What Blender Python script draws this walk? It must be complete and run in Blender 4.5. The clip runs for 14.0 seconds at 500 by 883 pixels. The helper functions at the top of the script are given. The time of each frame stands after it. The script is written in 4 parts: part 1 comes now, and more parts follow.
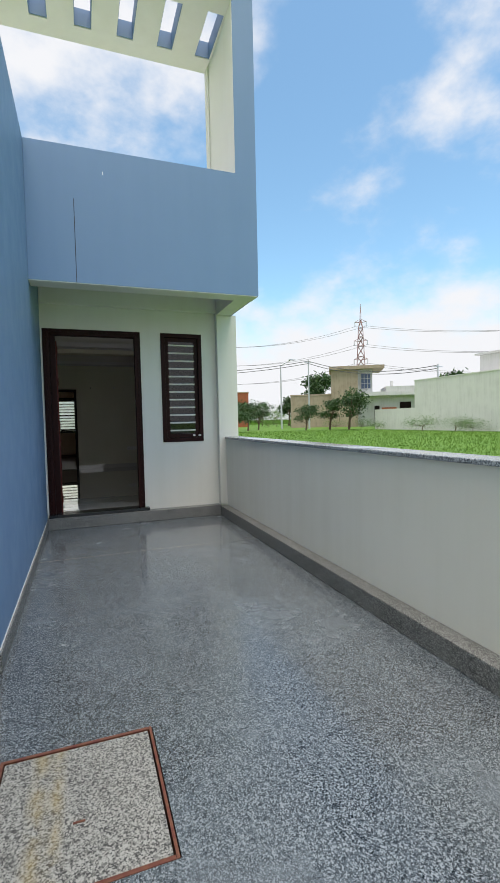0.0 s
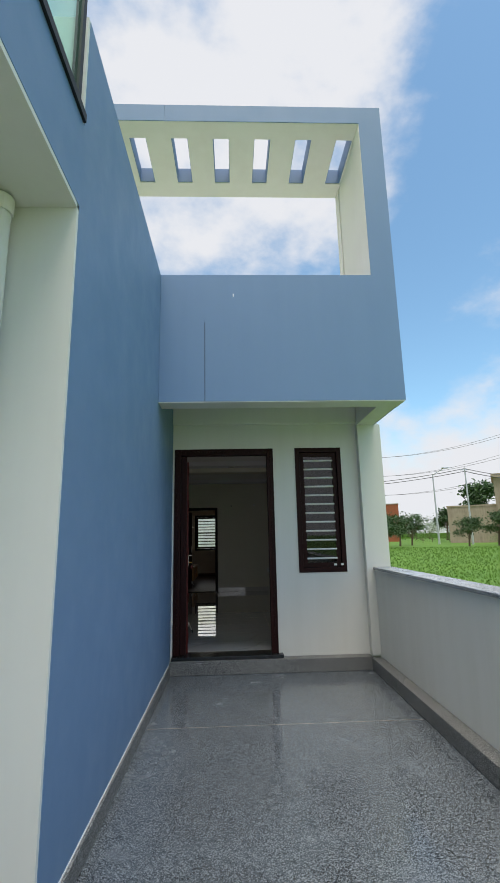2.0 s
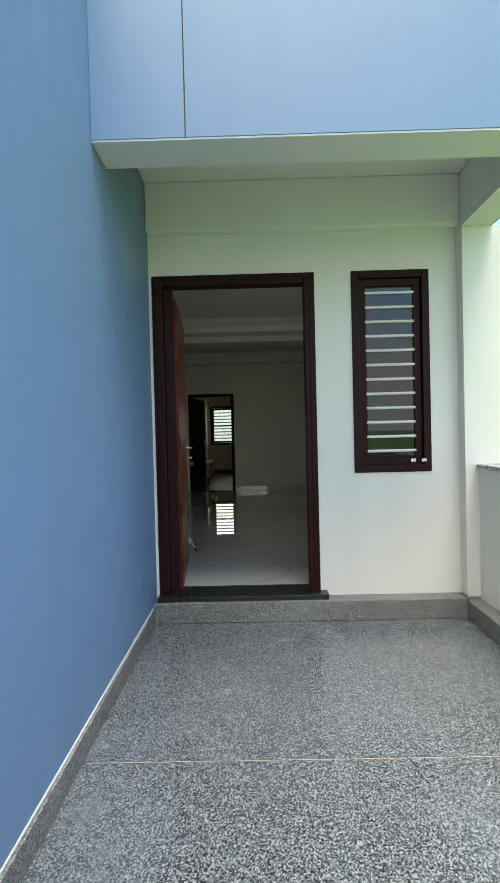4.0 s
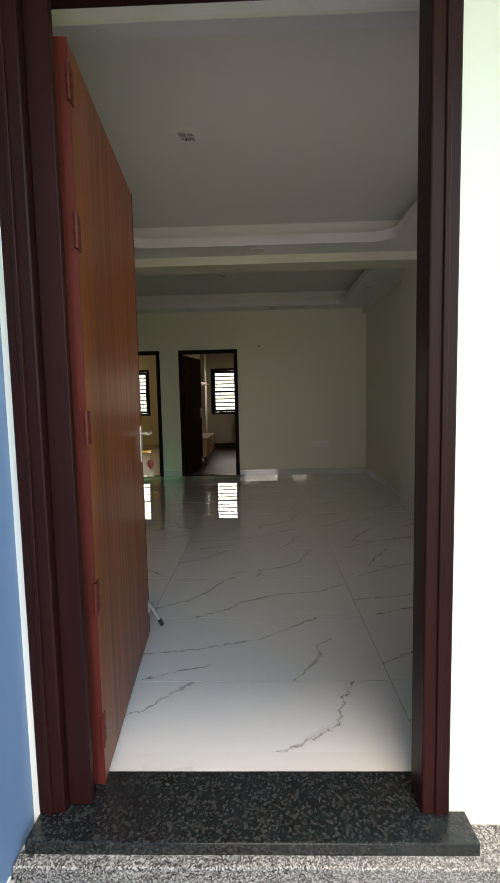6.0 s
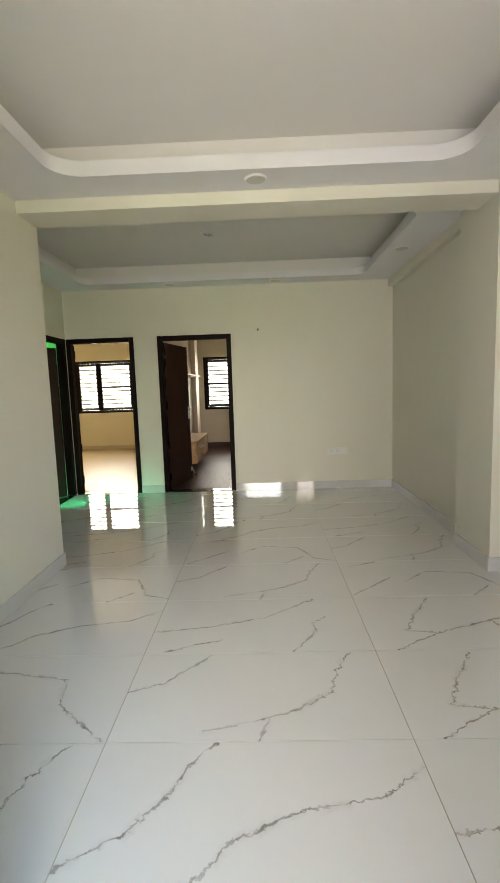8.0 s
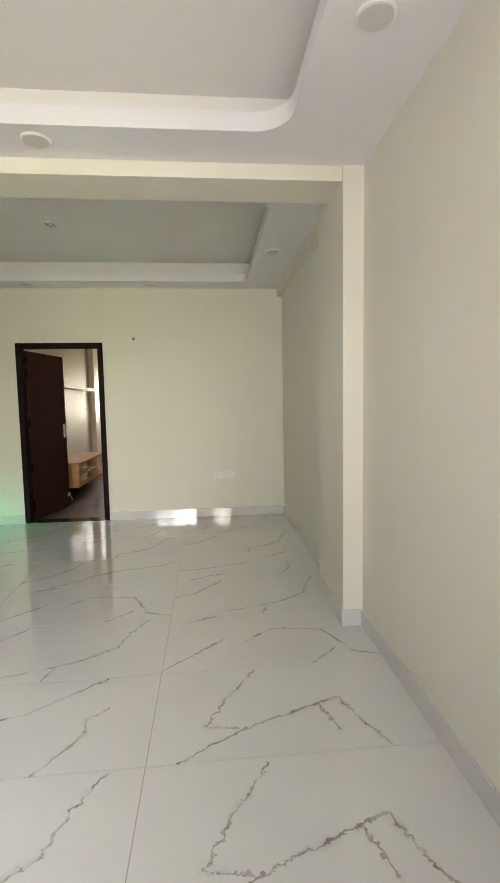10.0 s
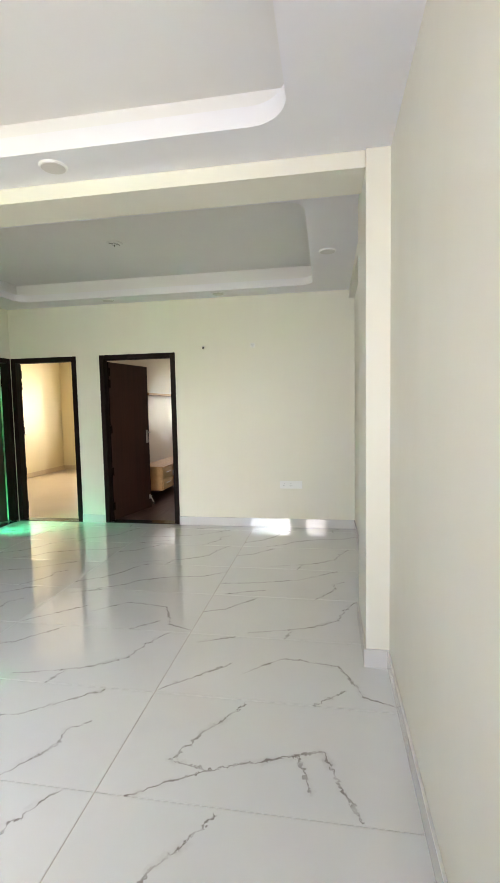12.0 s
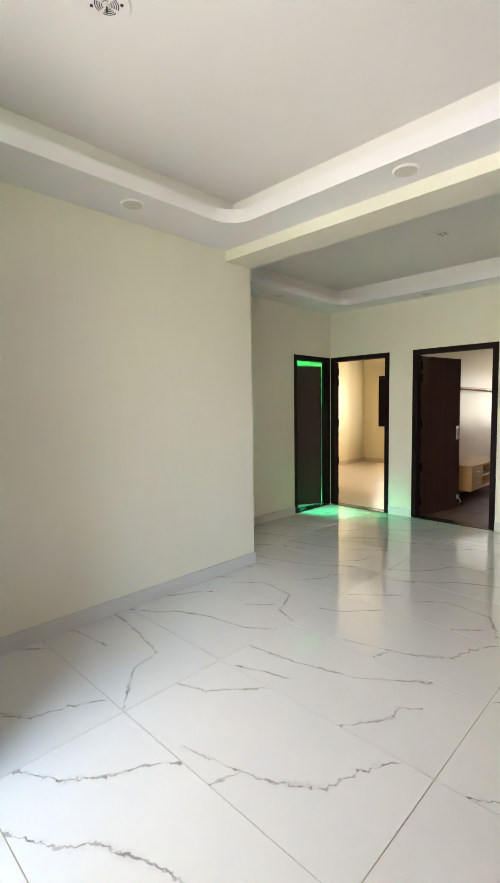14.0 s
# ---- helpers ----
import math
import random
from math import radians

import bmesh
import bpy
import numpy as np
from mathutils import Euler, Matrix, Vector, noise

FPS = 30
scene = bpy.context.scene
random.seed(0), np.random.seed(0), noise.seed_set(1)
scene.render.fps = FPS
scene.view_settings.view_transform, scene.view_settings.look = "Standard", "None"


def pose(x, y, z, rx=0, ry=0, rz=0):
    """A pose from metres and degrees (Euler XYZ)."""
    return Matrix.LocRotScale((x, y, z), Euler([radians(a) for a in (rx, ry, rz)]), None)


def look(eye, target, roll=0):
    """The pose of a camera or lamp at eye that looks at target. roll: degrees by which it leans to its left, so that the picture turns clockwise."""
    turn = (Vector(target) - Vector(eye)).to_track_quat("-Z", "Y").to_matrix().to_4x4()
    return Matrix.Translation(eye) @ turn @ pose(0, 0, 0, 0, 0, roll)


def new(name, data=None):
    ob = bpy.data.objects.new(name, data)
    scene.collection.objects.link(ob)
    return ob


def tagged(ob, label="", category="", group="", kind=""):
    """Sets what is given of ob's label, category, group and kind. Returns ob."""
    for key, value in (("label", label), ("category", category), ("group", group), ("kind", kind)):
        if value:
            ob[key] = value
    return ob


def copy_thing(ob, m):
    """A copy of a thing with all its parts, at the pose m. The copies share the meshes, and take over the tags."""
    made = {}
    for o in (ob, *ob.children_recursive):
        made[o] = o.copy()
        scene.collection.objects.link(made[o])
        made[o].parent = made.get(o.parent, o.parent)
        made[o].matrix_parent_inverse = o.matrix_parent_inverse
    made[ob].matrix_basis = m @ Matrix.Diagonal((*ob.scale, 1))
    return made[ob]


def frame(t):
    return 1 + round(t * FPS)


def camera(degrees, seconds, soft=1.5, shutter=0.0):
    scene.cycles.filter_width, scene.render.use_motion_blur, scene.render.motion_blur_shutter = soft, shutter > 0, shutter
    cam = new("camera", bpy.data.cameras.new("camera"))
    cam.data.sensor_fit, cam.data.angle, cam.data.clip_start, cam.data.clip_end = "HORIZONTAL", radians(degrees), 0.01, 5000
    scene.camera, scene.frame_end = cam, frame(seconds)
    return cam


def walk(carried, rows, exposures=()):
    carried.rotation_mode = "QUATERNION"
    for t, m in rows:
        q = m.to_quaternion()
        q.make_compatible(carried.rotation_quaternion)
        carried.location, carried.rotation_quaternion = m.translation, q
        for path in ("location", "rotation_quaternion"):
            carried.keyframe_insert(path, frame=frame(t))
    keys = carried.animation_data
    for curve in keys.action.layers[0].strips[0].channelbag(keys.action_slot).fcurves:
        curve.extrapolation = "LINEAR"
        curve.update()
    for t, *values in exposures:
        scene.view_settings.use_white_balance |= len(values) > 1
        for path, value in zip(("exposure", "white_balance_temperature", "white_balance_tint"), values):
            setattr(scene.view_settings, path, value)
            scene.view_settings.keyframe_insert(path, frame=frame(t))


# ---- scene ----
cam = camera(57.1, 14.0)
PATH = [
    (0, (-0.703, -6.473, 1.171), (-0.023, -4.595, 1.079), -1.3),
    (0.5, (-0.641, -6.418, 1.159), (-0.003, -4.524, 1.068), -1.7),
    (1, (-0.565, -6.29, 1.169), (-0.155, -4.332, 1.138), -1.5),
    (1.5, (-0.544, -5.997, 1.206), (-0.357, -4.009, 1.32), -1.3),
    (2, (-0.441, -5.697, 1.325), (-0.363, -3.74, 1.73), -1.2),
    (2.5, (-0.339, -5.284, 1.32), (-0.344, -3.313, 1.659), -1.8),
    (3, (-0.39, -4.741, 1.272), (-0.403, -2.748, 1.441), -1.9),
    (3.5, (-0.316, -4.116, 1.194), (-0.348, -2.117, 1.25), -1.7),
    (4, (-0.404, -3.511, 1.204), (-0.426, -1.512, 1.171), -1.4),
    (4.2, (-0.425, -3.29, 1.228), (-0.449, -1.29, 1.178), -1.4),
    (6.3, (-0.474, -1.025, 1.237), (-0.538, 0.965, 1.049), -1.2),
    (6.5, (-0.483, -0.835, 1.254), (-0.557, 1.154, 1.062), -1.3),
    (7, (-0.49, -0.33, 1.239), (-0.571, 1.658, 1.029), -1.5),
    (7.5, (-0.524, 0.019, 1.263), (-0.603, 2.005, 1.039), -1.8),
    (8, (-0.47, 0.169, 1.369), (-0.524, 2.154, 1.135), -1.9),
    (8.5, (-0.331, 0.227, 1.388), (-0.315, 2.213, 1.15), -1.7),
    (9, (-0.176, 0.38, 1.339), (-0.043, 2.363, 1.115), -1.2),
    (9.2, (-0.114, 0.477, 1.347), (0.073, 2.457, 1.132), -1.0),
    (11.3, (0.983, 0.94, 1.39), (0.945, 2.936, 1.258), -1.0),
    (11.5, (0.981, 0.95, 1.41), (0.868, 2.942, 1.265), -1.1),
    (12, (0.935, 0.941, 1.403), (0.602, 2.908, 1.254), -1.1),
    (12.5, (0.897, 0.922, 1.409), (0.312, 2.828, 1.255), -1.0),
    (13, (0.847, 0.894, 1.407), (-0.009, 2.695, 1.254), -1.0),
    (13.5, (0.784, 0.843, 1.404), (-0.339, 2.49, 1.254), -0.8),
    (14, (0.735, 0.779, 1.405), (-0.662, 2.202, 1.254), -0.8),
]

# ---------------------------------------------------------------- world and light
EXPOSURES = [(0.0, 0.66, 6900, 13), (1.0, 0.66, 6950, 14), (2.0, 0.5, 6800, 13), (2.5, 0.3, 6750, 13), (3.0, 0.58, 6850, 13), (3.5, 1.12, 6950, 12), (4.2, 1.6, 7200, 13), (5.4, 2.1, 7300, 14), (6.3, 3.3, 8250, 20), (6.6, 4.0, 8200, 20), (7.2, 4.55, 7850, 15), (9.2, 4.8, 8050, 16), (11.3, 5.4, 7050, 17), (13.0, 5.45, 7050, 16), (14.0, 5.3, 7400, 18)]
walk(cam, [(t, look(eye, target, roll)) for t, eye, target, roll in PATH], EXPOSURES)

world = bpy.data.worlds.new("sky")
scene.world = world
world.use_nodes = True
wn, wl = world.node_tree.nodes, world.node_tree.links
wn.clear()
w_out = wn.new("ShaderNodeOutputWorld")
w_bg = wn.new("ShaderNodeBackground")
w_sky = wn.new("ShaderNodeTexSky")
w_sky.sky_type, w_sky.sun_disc = "NISHITA", False
w_sky.sun_elevation, w_sky.sun_rotation = radians(74.6), radians(169.5)
w_sky.air_density, w_sky.dust_density, w_sky.ozone_density = 1.0, 0.9, 0.7
w_co = wn.new("ShaderNodeTexCoord")
w_map = wn.new("ShaderNodeMapping")
w_map.inputs["Scale"].default_value = (1.0, 1.0, 1.5)
w_map.inputs["Location"].default_value = (0.35, 0.1, 0.05)
w_n1 = wn.new("ShaderNodeTexNoise")
w_n1.inputs["Scale"].default_value, w_n1.inputs["Detail"].default_value = 3.6, 9.0
w_n1.inputs["Roughness"].default_value = 0.55
w_ramp = wn.new("ShaderNodeMapRange")
w_ramp.interpolation_type = "SMOOTHSTEP"
w_ramp.inputs["From Min"].default_value, w_ramp.inputs["From Max"].default_value = 0.50, 0.74
w_sep = wn.new("ShaderNodeSeparateXYZ")
w_low = wn.new("ShaderNodeMapRange")
w_low.inputs["From Min"].default_value, w_low.inputs["From Max"].default_value = 0.02, 0.30
w_low.inputs["To Min"].default_value, w_low.inputs["To Max"].default_value = 0.34, -0.01
w_add = wn.new("ShaderNodeMath")
w_side = wn.new("ShaderNodeMapRange")
w_side.inputs["From Min"].default_value, w_side.inputs["From Max"].default_value = 0.05, 0.34
w_side.inputs["To Min"].default_value, w_side.inputs["To Max"].default_value = 0.24, -0.02
w_sum = wn.new("ShaderNodeMath")
w_mix = wn.new("ShaderNodeMixRGB")
w_mix.inputs["Color2"].default_value = (3.7, 3.95, 4.25, 1)
w_bg.inputs["Strength"].default_value = 0.15
wl.new(w_co.outputs["Generated"], w_map.inputs["Vector"])
wl.new(w_map.outputs["Vector"], w_n1.inputs["Vector"])
wl.new(w_co.outputs["Generated"], w_sep.inputs["Vector"])
wl.new(w_sep.outputs["Z"], w_low.inputs["Value"])
wl.new(w_sep.outputs["X"], w_side.inputs["Value"])
wl.new(w_side.outputs["Result"], w_sum.inputs[0])
wl.new(w_low.outputs["Result"], w_sum.inputs[1])
wl.new(w_n1.outputs["Fac"], w_add.inputs[0])
wl.new(w_sum.outputs["Value"], w_add.inputs[1])
wl.new(w_add.outputs["Value"], w_ramp.inputs["Value"])
wl.new(w_ramp.outputs["Result"], w_mix.inputs["Fac"])
w_tint = wn.new("ShaderNodeMixRGB")
w_tint.blend_type = "MULTIPLY"
w_tint.inputs["Fac"].default_value = 1.0
w_tint.inputs["Color2"].default_value = (0.80, 1.06, 1.05, 1)
wl.new(w_sky.outputs["Color"], w_tint.inputs["Color1"])
wl.new(w_tint.outputs["Color"], w_mix.inputs["Color1"])
wl.new(w_mix.outputs["Color"], w_bg.inputs["Color"])
wl.new(w_bg.outputs["Background"], w_out.inputs["Surface"])

sun_data = bpy.data.lights.new("sun", "SUN")
sun_data.energy, sun_data.angle, sun_data.color = 2.5, radians(40), (1.0, 0.96, 0.9)
sun = new("sun", sun_data)
sun.matrix_world = look((1.2, -6.5, 24), (0, 0, 0))


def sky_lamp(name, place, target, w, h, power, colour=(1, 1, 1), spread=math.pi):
    """An added area lamp: daylight that comes in at an opening, or fill inside the shaft."""
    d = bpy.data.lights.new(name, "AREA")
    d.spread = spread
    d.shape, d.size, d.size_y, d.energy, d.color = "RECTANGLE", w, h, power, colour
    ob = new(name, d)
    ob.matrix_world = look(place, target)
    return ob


sky_lamp("daylight_door", (-0.5, 0.22, 1.65), (-0.5, 5, 1.5), 0.95, 1.3, 0.46, (1.0, 0.98, 0.95), radians(115))
sky_lamp("daylight_front_window", (0.63, 0.21, 1.65), (0.3, 5, 1.4), 0.45, 1.35, 0.38, (1.0, 0.98, 0.95), radians(130))
sky_lamp("daylight_room_window", (-4.2, 11.23, 1.5), (-4.2, 5, 1.3), 1.4, 1.2, 5.2, (1.0, 0.93, 0.80))
sky_lamp("daylight_bedroom_window", (-1.3, 11.23, 1.5), (-1.3, 5, 1.2), 1.0, 1.2, 1.5, (1.0, 0.90, 0.78))
# added green fill lamp, unseen behind the side door, for the spill on the floor
sky_lamp("green_fill_shaft", (-3.62, 5.34, 0.85), (-2.85, 5.82, 0.0), 0.35, 0.9, 0.40, (0.02, 1.0, 0.50), radians(50))

# ---------------------------------------------------------------- materials


class Mat:
    """A node material with short calls."""

    def __init__(self, name, colour, rough=0.6, metal=0.0):
        self.m = bpy.data.materials.new(name)
        self.m.use_nodes = True
        self.n, self.l = self.m.node_tree.nodes, self.m.node_tree.links
        self.b = self.n["Principled BSDF"]
        self.b.inputs["Base Color"].default_value = (*colour, 1)
        self.b.inputs["Roughness"].default_value, self.b.inputs["Metallic"].default_value = rough, metal
        self.c = None

    def node(self, kind, **values):
        nd = self.n.new("ShaderNode" + kind)
        for k, v in values.items():
            nd.inputs[k].default_value = v
        return nd

    def coords(self, scale=(1, 1, 1), rot=(0, 0, 0), kind="Object"):
        tc, mp = self.node("TexCoord"), self.node("Mapping")
        mp.inputs["Scale"].default_value = scale
        mp.inputs["Rotation"].default_value = rot
        self.l.new(tc.outputs[kind], mp.inputs["Vector"])
        return mp.outputs["Vector"]

    def noise(self, scale, detail=4, rough=0.55, vec=None):
        nd = self.node("TexNoise", Scale=scale, Detail=detail, Roughness=rough)
        self.l.new(vec or self.coords(), nd.inputs["Vector"])
        return nd.outputs["Fac"]

    def span(self, value, a, b, lo=0.0, hi=1.0):
        nd = self.node("MapRange")
        for k, v in (("From Min", a), ("From Max", b), ("To Min", lo), ("To Max", hi)):
            nd.inputs[k].default_value = v
        self.l.new(value, nd.inputs["Value"])
        return nd.outputs["Result"]

    def math(self, op, a, b=None, c=None):
        nd = self.n.new("ShaderNodeMath")
        nd.operation = op
        for i, v in enumerate((a, b, c)):
            if v is None:
                continue
            if isinstance(v, (int, float)):
                nd.inputs[i].default_value = v
            else:
                self.l.new(v, nd.inputs[i])
        return nd.outputs["Value"]

    def mix(self, fac, c1, c2):
        nd = self.n.new("ShaderNodeMixRGB")
        for key, v in (("Fac", fac), ("Color1", c1), ("Color2", c2)):
            if isinstance(v, tuple):
                nd.inputs[key].default_value = (*v, 1)
            elif isinstance(v, (int, float)):
                nd.inputs[key].default_value = v
            else:
                self.l.new(v, nd.inputs[key])
        return nd.outputs["Color"]

    def colour(self, out):
        self.l.new(out, self.b.inputs["Base Color"])
        return self

    def rough(self, out):
        self.l.new(out, self.b.inputs["Roughness"])
        return self

    def bump(self, height, strength=0.2, dist=0.01):
        nd = self.node("Bump", Strength=strength, Distance=dist)
        self.l.new(height, nd.inputs["Height"])
        self.l.new(nd.outputs["Normal"], self.b.inputs["Normal"])
        return self


def paint(name, c, dirt, rough=0.55, mottling=0.5):
    m = Mat(name, c, rough)
    big, fine = m.noise(0.9, 5), m.noise(160, 3)
    streak = m.noise(1.0, 5, 0.6, m.coords((5, 5, 0.35)))
    f = m.math("MULTIPLY", m.span(m.math("MULTIPLY", big, streak), 0.2, 0.45), mottling)
    m.colour(m.mix(f, c, dirt))
    m.bump(m.math("ADD", m.math("MULTIPLY", fine, 0.4), m.noise(9, 3)), 0.12, 0.004)
    m.rough(m.span(m.noise(4), 0.3, 0.7, rough - 0.06, rough + 0.08))
    return m.m


def granite(name, base, dark, light, rough, grain=1.0):
    """Speckled stone: coarse dark and pale crystals, fine flecks between them, worn polish in patches."""
    m = Mat(name, base, rough)
    cells = []
    for k in (125.0, 260.0):
        v = m.node("TexVoronoi", Scale=k / grain)
        m.l.new(m.coords(), v.inputs["Vector"])
        sp = m.node("SeparateColor")
        m.l.new(v.outputs["Color"], sp.inputs["Color"])
        cells.append(sp)
    n2 = m.noise(60 / grain, 4, 0.7)
    c = m.mix(m.span(m.math("ADD", cells[0].outputs["Red"], m.math("MULTIPLY", n2, 0.7)), 0.62, 0.98), dark, base)
    c = m.mix(m.span(cells[1].outputs["Red"], 0.60, 0.75, 0, 0.75), c, dark)
    c = m.mix(m.span(cells[0].outputs["Green"], 0.74, 0.84, 0, 0.8), c, light)
    c = m.mix(m.span(cells[1].outputs["Green"], 0.84, 0.9, 0, 0.8), c, light)
    patch = m.noise(1.1, 5, 0.6)
    c = m.mix(m.span(patch, 0.48, 0.70, 0.0, 0.4), c, tuple(x * 1.6 for x in base))
    m.colour(c)
    m.rough(m.math("ADD", m.span(patch, 0.35, 0.7, rough - 0.08, rough + 0.2), m.span(n2, 0.2, 0.8, 0, 0.08)))
    m.bump(n2, 0.16, 0.0012)
    return m.m


def wood(name, c1, c2, rough, scale=1.0, axis=2, shine=0.5):
    m = Mat(name, c1, rough)
    m.b.inputs["Specular IOR Level"].default_value = shine
    s = [16 * scale] * 3
    s[axis] = 0.55 * scale
    g = m.noise(1.0, 6, 0.6, m.coords(tuple(s)))
    s2 = [90 * scale] * 3
    s2[axis] = 2.5 * scale
    f = m.noise(1.0, 3, 0.6, m.coords(tuple(s2)))
    m.colour(m.mix(m.math("ADD", m.span(g, 0.3, 0.7, 0, 0.8), m.span(f, 0.3, 0.7, 0, 0.2)), c1, c2))
    m.rough(m.span(f, 0.2, 0.8, rough - 0.05, rough + 0.1))
    m.bump(f, 0.06, 0.002)
    return m.m


def marble(name):
    """White vitrified tile with a printed grey vein design; each tile carries one of several prints."""
    m = Mat(name, (0.72, 0.73, 0.72), 0.05)
    info = m.node("ObjectInfo")
    rnd = info.outputs["Random"]
    tc = m.node("TexCoord")
    off = m.node("CombineXYZ")
    m.l.new(m.math("MULTIPLY", rnd, 37.0), off.inputs["X"])
    m.l.new(m.math("MULTIPLY", rnd, 91.0), off.inputs["Z"])
    ad = m.n.new("ShaderNodeVectorMath")
    ad.operation = "ADD"
    m.l.new(tc.outputs["Object"], ad.inputs[0])
    m.l.new(off.outputs["Vector"], ad.inputs[1])
    vec = ad.outputs["Vector"]
    xyz = m.node("SeparateXYZ")
    m.l.new(tc.outputs["Object"], xyz.inputs["Vector"])
    x, y = xyz.outputs["X"], xyz.outputs["Y"]
    bend = m.math("MULTIPLY_ADD", m.noise(3.0, 2, 0.5, vec), 0.5, -0.25)
    jag = m.math("MULTIPLY_ADD", m.noise(17.0, 3, 0.6, vec), 0.10, -0.05)
    wob = m.math("ADD", bend, jag)
    width = m.span(m.noise(7.0, 3, 0.6, vec), 0.42, 0.75, 0.0024, 0.011)
    total = None
    for i, (a, b, c, sway) in enumerate(((-0.42, 0.91, -0.02, 0.30), (-0.88, 0.47, 0.26, 0.22), (-0.30, 0.95, 0.17, 0.24), (0.80, -0.60, 0.36, 0.16))):
        shift = m.math("MULTIPLY_ADD", m.math("SINE", m.math("MULTIPLY", rnd, 40.0 + 23 * i)), sway, c)
        d = m.math("ADD", m.math("ADD", m.math("MULTIPLY", x, a), m.math("MULTIPLY", y, b)), m.math("ADD", shift, wob))
        d = m.math("ABSOLUTE", d)
        line = m.math("SUBTRACT", 1.0, m.math("MINIMUM", 1.0, m.math("DIVIDE", d, width)))
        line = m.math("MINIMUM", 1.0, m.math("MULTIPLY", line, 2.2))
        on = m.span(m.noise(1.7 + 0.4 * i, 2, 0.5, vec), 0.40 + 0.04 * i, 0.50 + 0.04 * i)
        halo = m.math("MULTIPLY", m.math("SUBTRACT", 1.0, m.math("MINIMUM", 1.0, m.math("DIVIDE", d, 0.028))), m.span(m.noise(5, 3, 0.5, vec), 0.5, 0.8, 0, 0.35))
        line = m.math("MULTIPLY", m.math("MAXIMUM", line, halo), on)
        total = line if total is None else m.math("MAXIMUM", total, line)
    cloud = m.noise(2.2, 4, 0.5, vec)
    base = m.mix(m.span(cloud, 0.35, 0.75, 0, 0.5), (0.63, 0.62, 0.60), (0.56, 0.555, 0.54))
    m.colour(m.mix(m.math("MULTIPLY", total, 0.93), base, (0.20, 0.175, 0.17)))
    m.rough(m.span(m.noise(3, 4), 0.3, 0.7, 0.02, 0.05))
    m.b.inputs["Coat Weight"].default_value, m.b.inputs["Coat Roughness"].default_value = 0.7, 0.02
    return m.m


def printed_tile(name, veins):
    """White glossy tile printed with jagged grey veins along the given lines, in tile metres."""
    m = Mat(name, (0.72, 0.73, 0.72), 0.03)
    raw = m.coords()
    sway = m.node("TexNoise", Scale=26.0, Detail=5.0, Roughness=0.75)
    m.l.new(raw, sway.inputs["Vector"])

    def vec(op, a, b):
        nd = m.n.new("ShaderNodeVectorMath")
        nd.operation = op
        for i, v in enumerate((a, b)):
            if v is None:
                continue
            if isinstance(v, tuple):
                nd.inputs[i].default_value = v
            else:
                m.l.new(v, nd.inputs[i])
        return nd

    shift = vec("MULTIPLY", vec("SUBTRACT", sway.outputs["Color"], (0.5, 0.5, 0.5)).outputs["Vector"], (0.085, 0.07, 0.0))
    p = vec("ADD", raw, shift.outputs["Vector"]).outputs["Vector"]
    near = None
    for line in veins:
        for (ax, ay), (bx, by) in zip(line, line[1:]):
            d = (bx - ax, by - ay, 0.0)
            q = d[0] ** 2 + d[1] ** 2
            rel = vec("SUBTRACT", p, (ax, ay, 0.0)).outputs["Vector"]
            along = vec("DOT_PRODUCT", rel, (d[0] / q, d[1] / q, 0.0)).outputs["Value"]
            along = m.math("MINIMUM", 1.0, m.math("MAXIMUM", 0.0, along))
            foot = vec("SCALE", d, None)
            m.l.new(along, foot.inputs["Scale"])
            flat = vec("MULTIPLY", vec("SUBTRACT", rel, foot.outputs["Vector"]).outputs["Vector"], (1.0, 1.0, 0.0))
            dist = vec("LENGTH", flat.outputs["Vector"], None).outputs["Value"]
            near = dist if near is None else m.math("MINIMUM", near, dist)
    wide = m.span(m.noise(8.0, 3, 0.6), 0.40, 0.72, 0.0014, 0.011)
    core = m.math("SUBTRACT", 1.0, m.math("MINIMUM", 1.0, m.math("DIVIDE", near, wide)))
    core = m.math("MULTIPLY", m.math("MINIMUM", 1.0, m.math("MULTIPLY", core, 2.5)), m.span(m.noise(11, 3, 0.6), 0.35, 0.6, 0.35, 1.0))
    halo = m.math("SUBTRACT", 1.0, m.math("MINIMUM", 1.0, m.math("DIVIDE", near, 0.026)))
    halo = m.math("MULTIPLY", halo, m.span(m.noise(6, 4, 0.6), 0.48, 0.75, 0, 0.5))
    base = m.mix(m.span(m.noise(2.2, 4), 0.35, 0.75, 0, 0.5), (0.655, 0.665, 0.66), (0.60, 0.61, 0.61))
    m.colour(m.mix(m.math("MULTIPLY", m.math("MAXIMUM", core, halo), 0.9), base, (0.19, 0.165, 0.155)))
    m.rough(m.span(m.noise(3, 4), 0.3, 0.7, 0.012, 0.03))
    m.b.inputs["Coat Weight"].default_value, m.b.inputs["Coat Roughness"].default_value = 0.9, 0.01
    return m.m


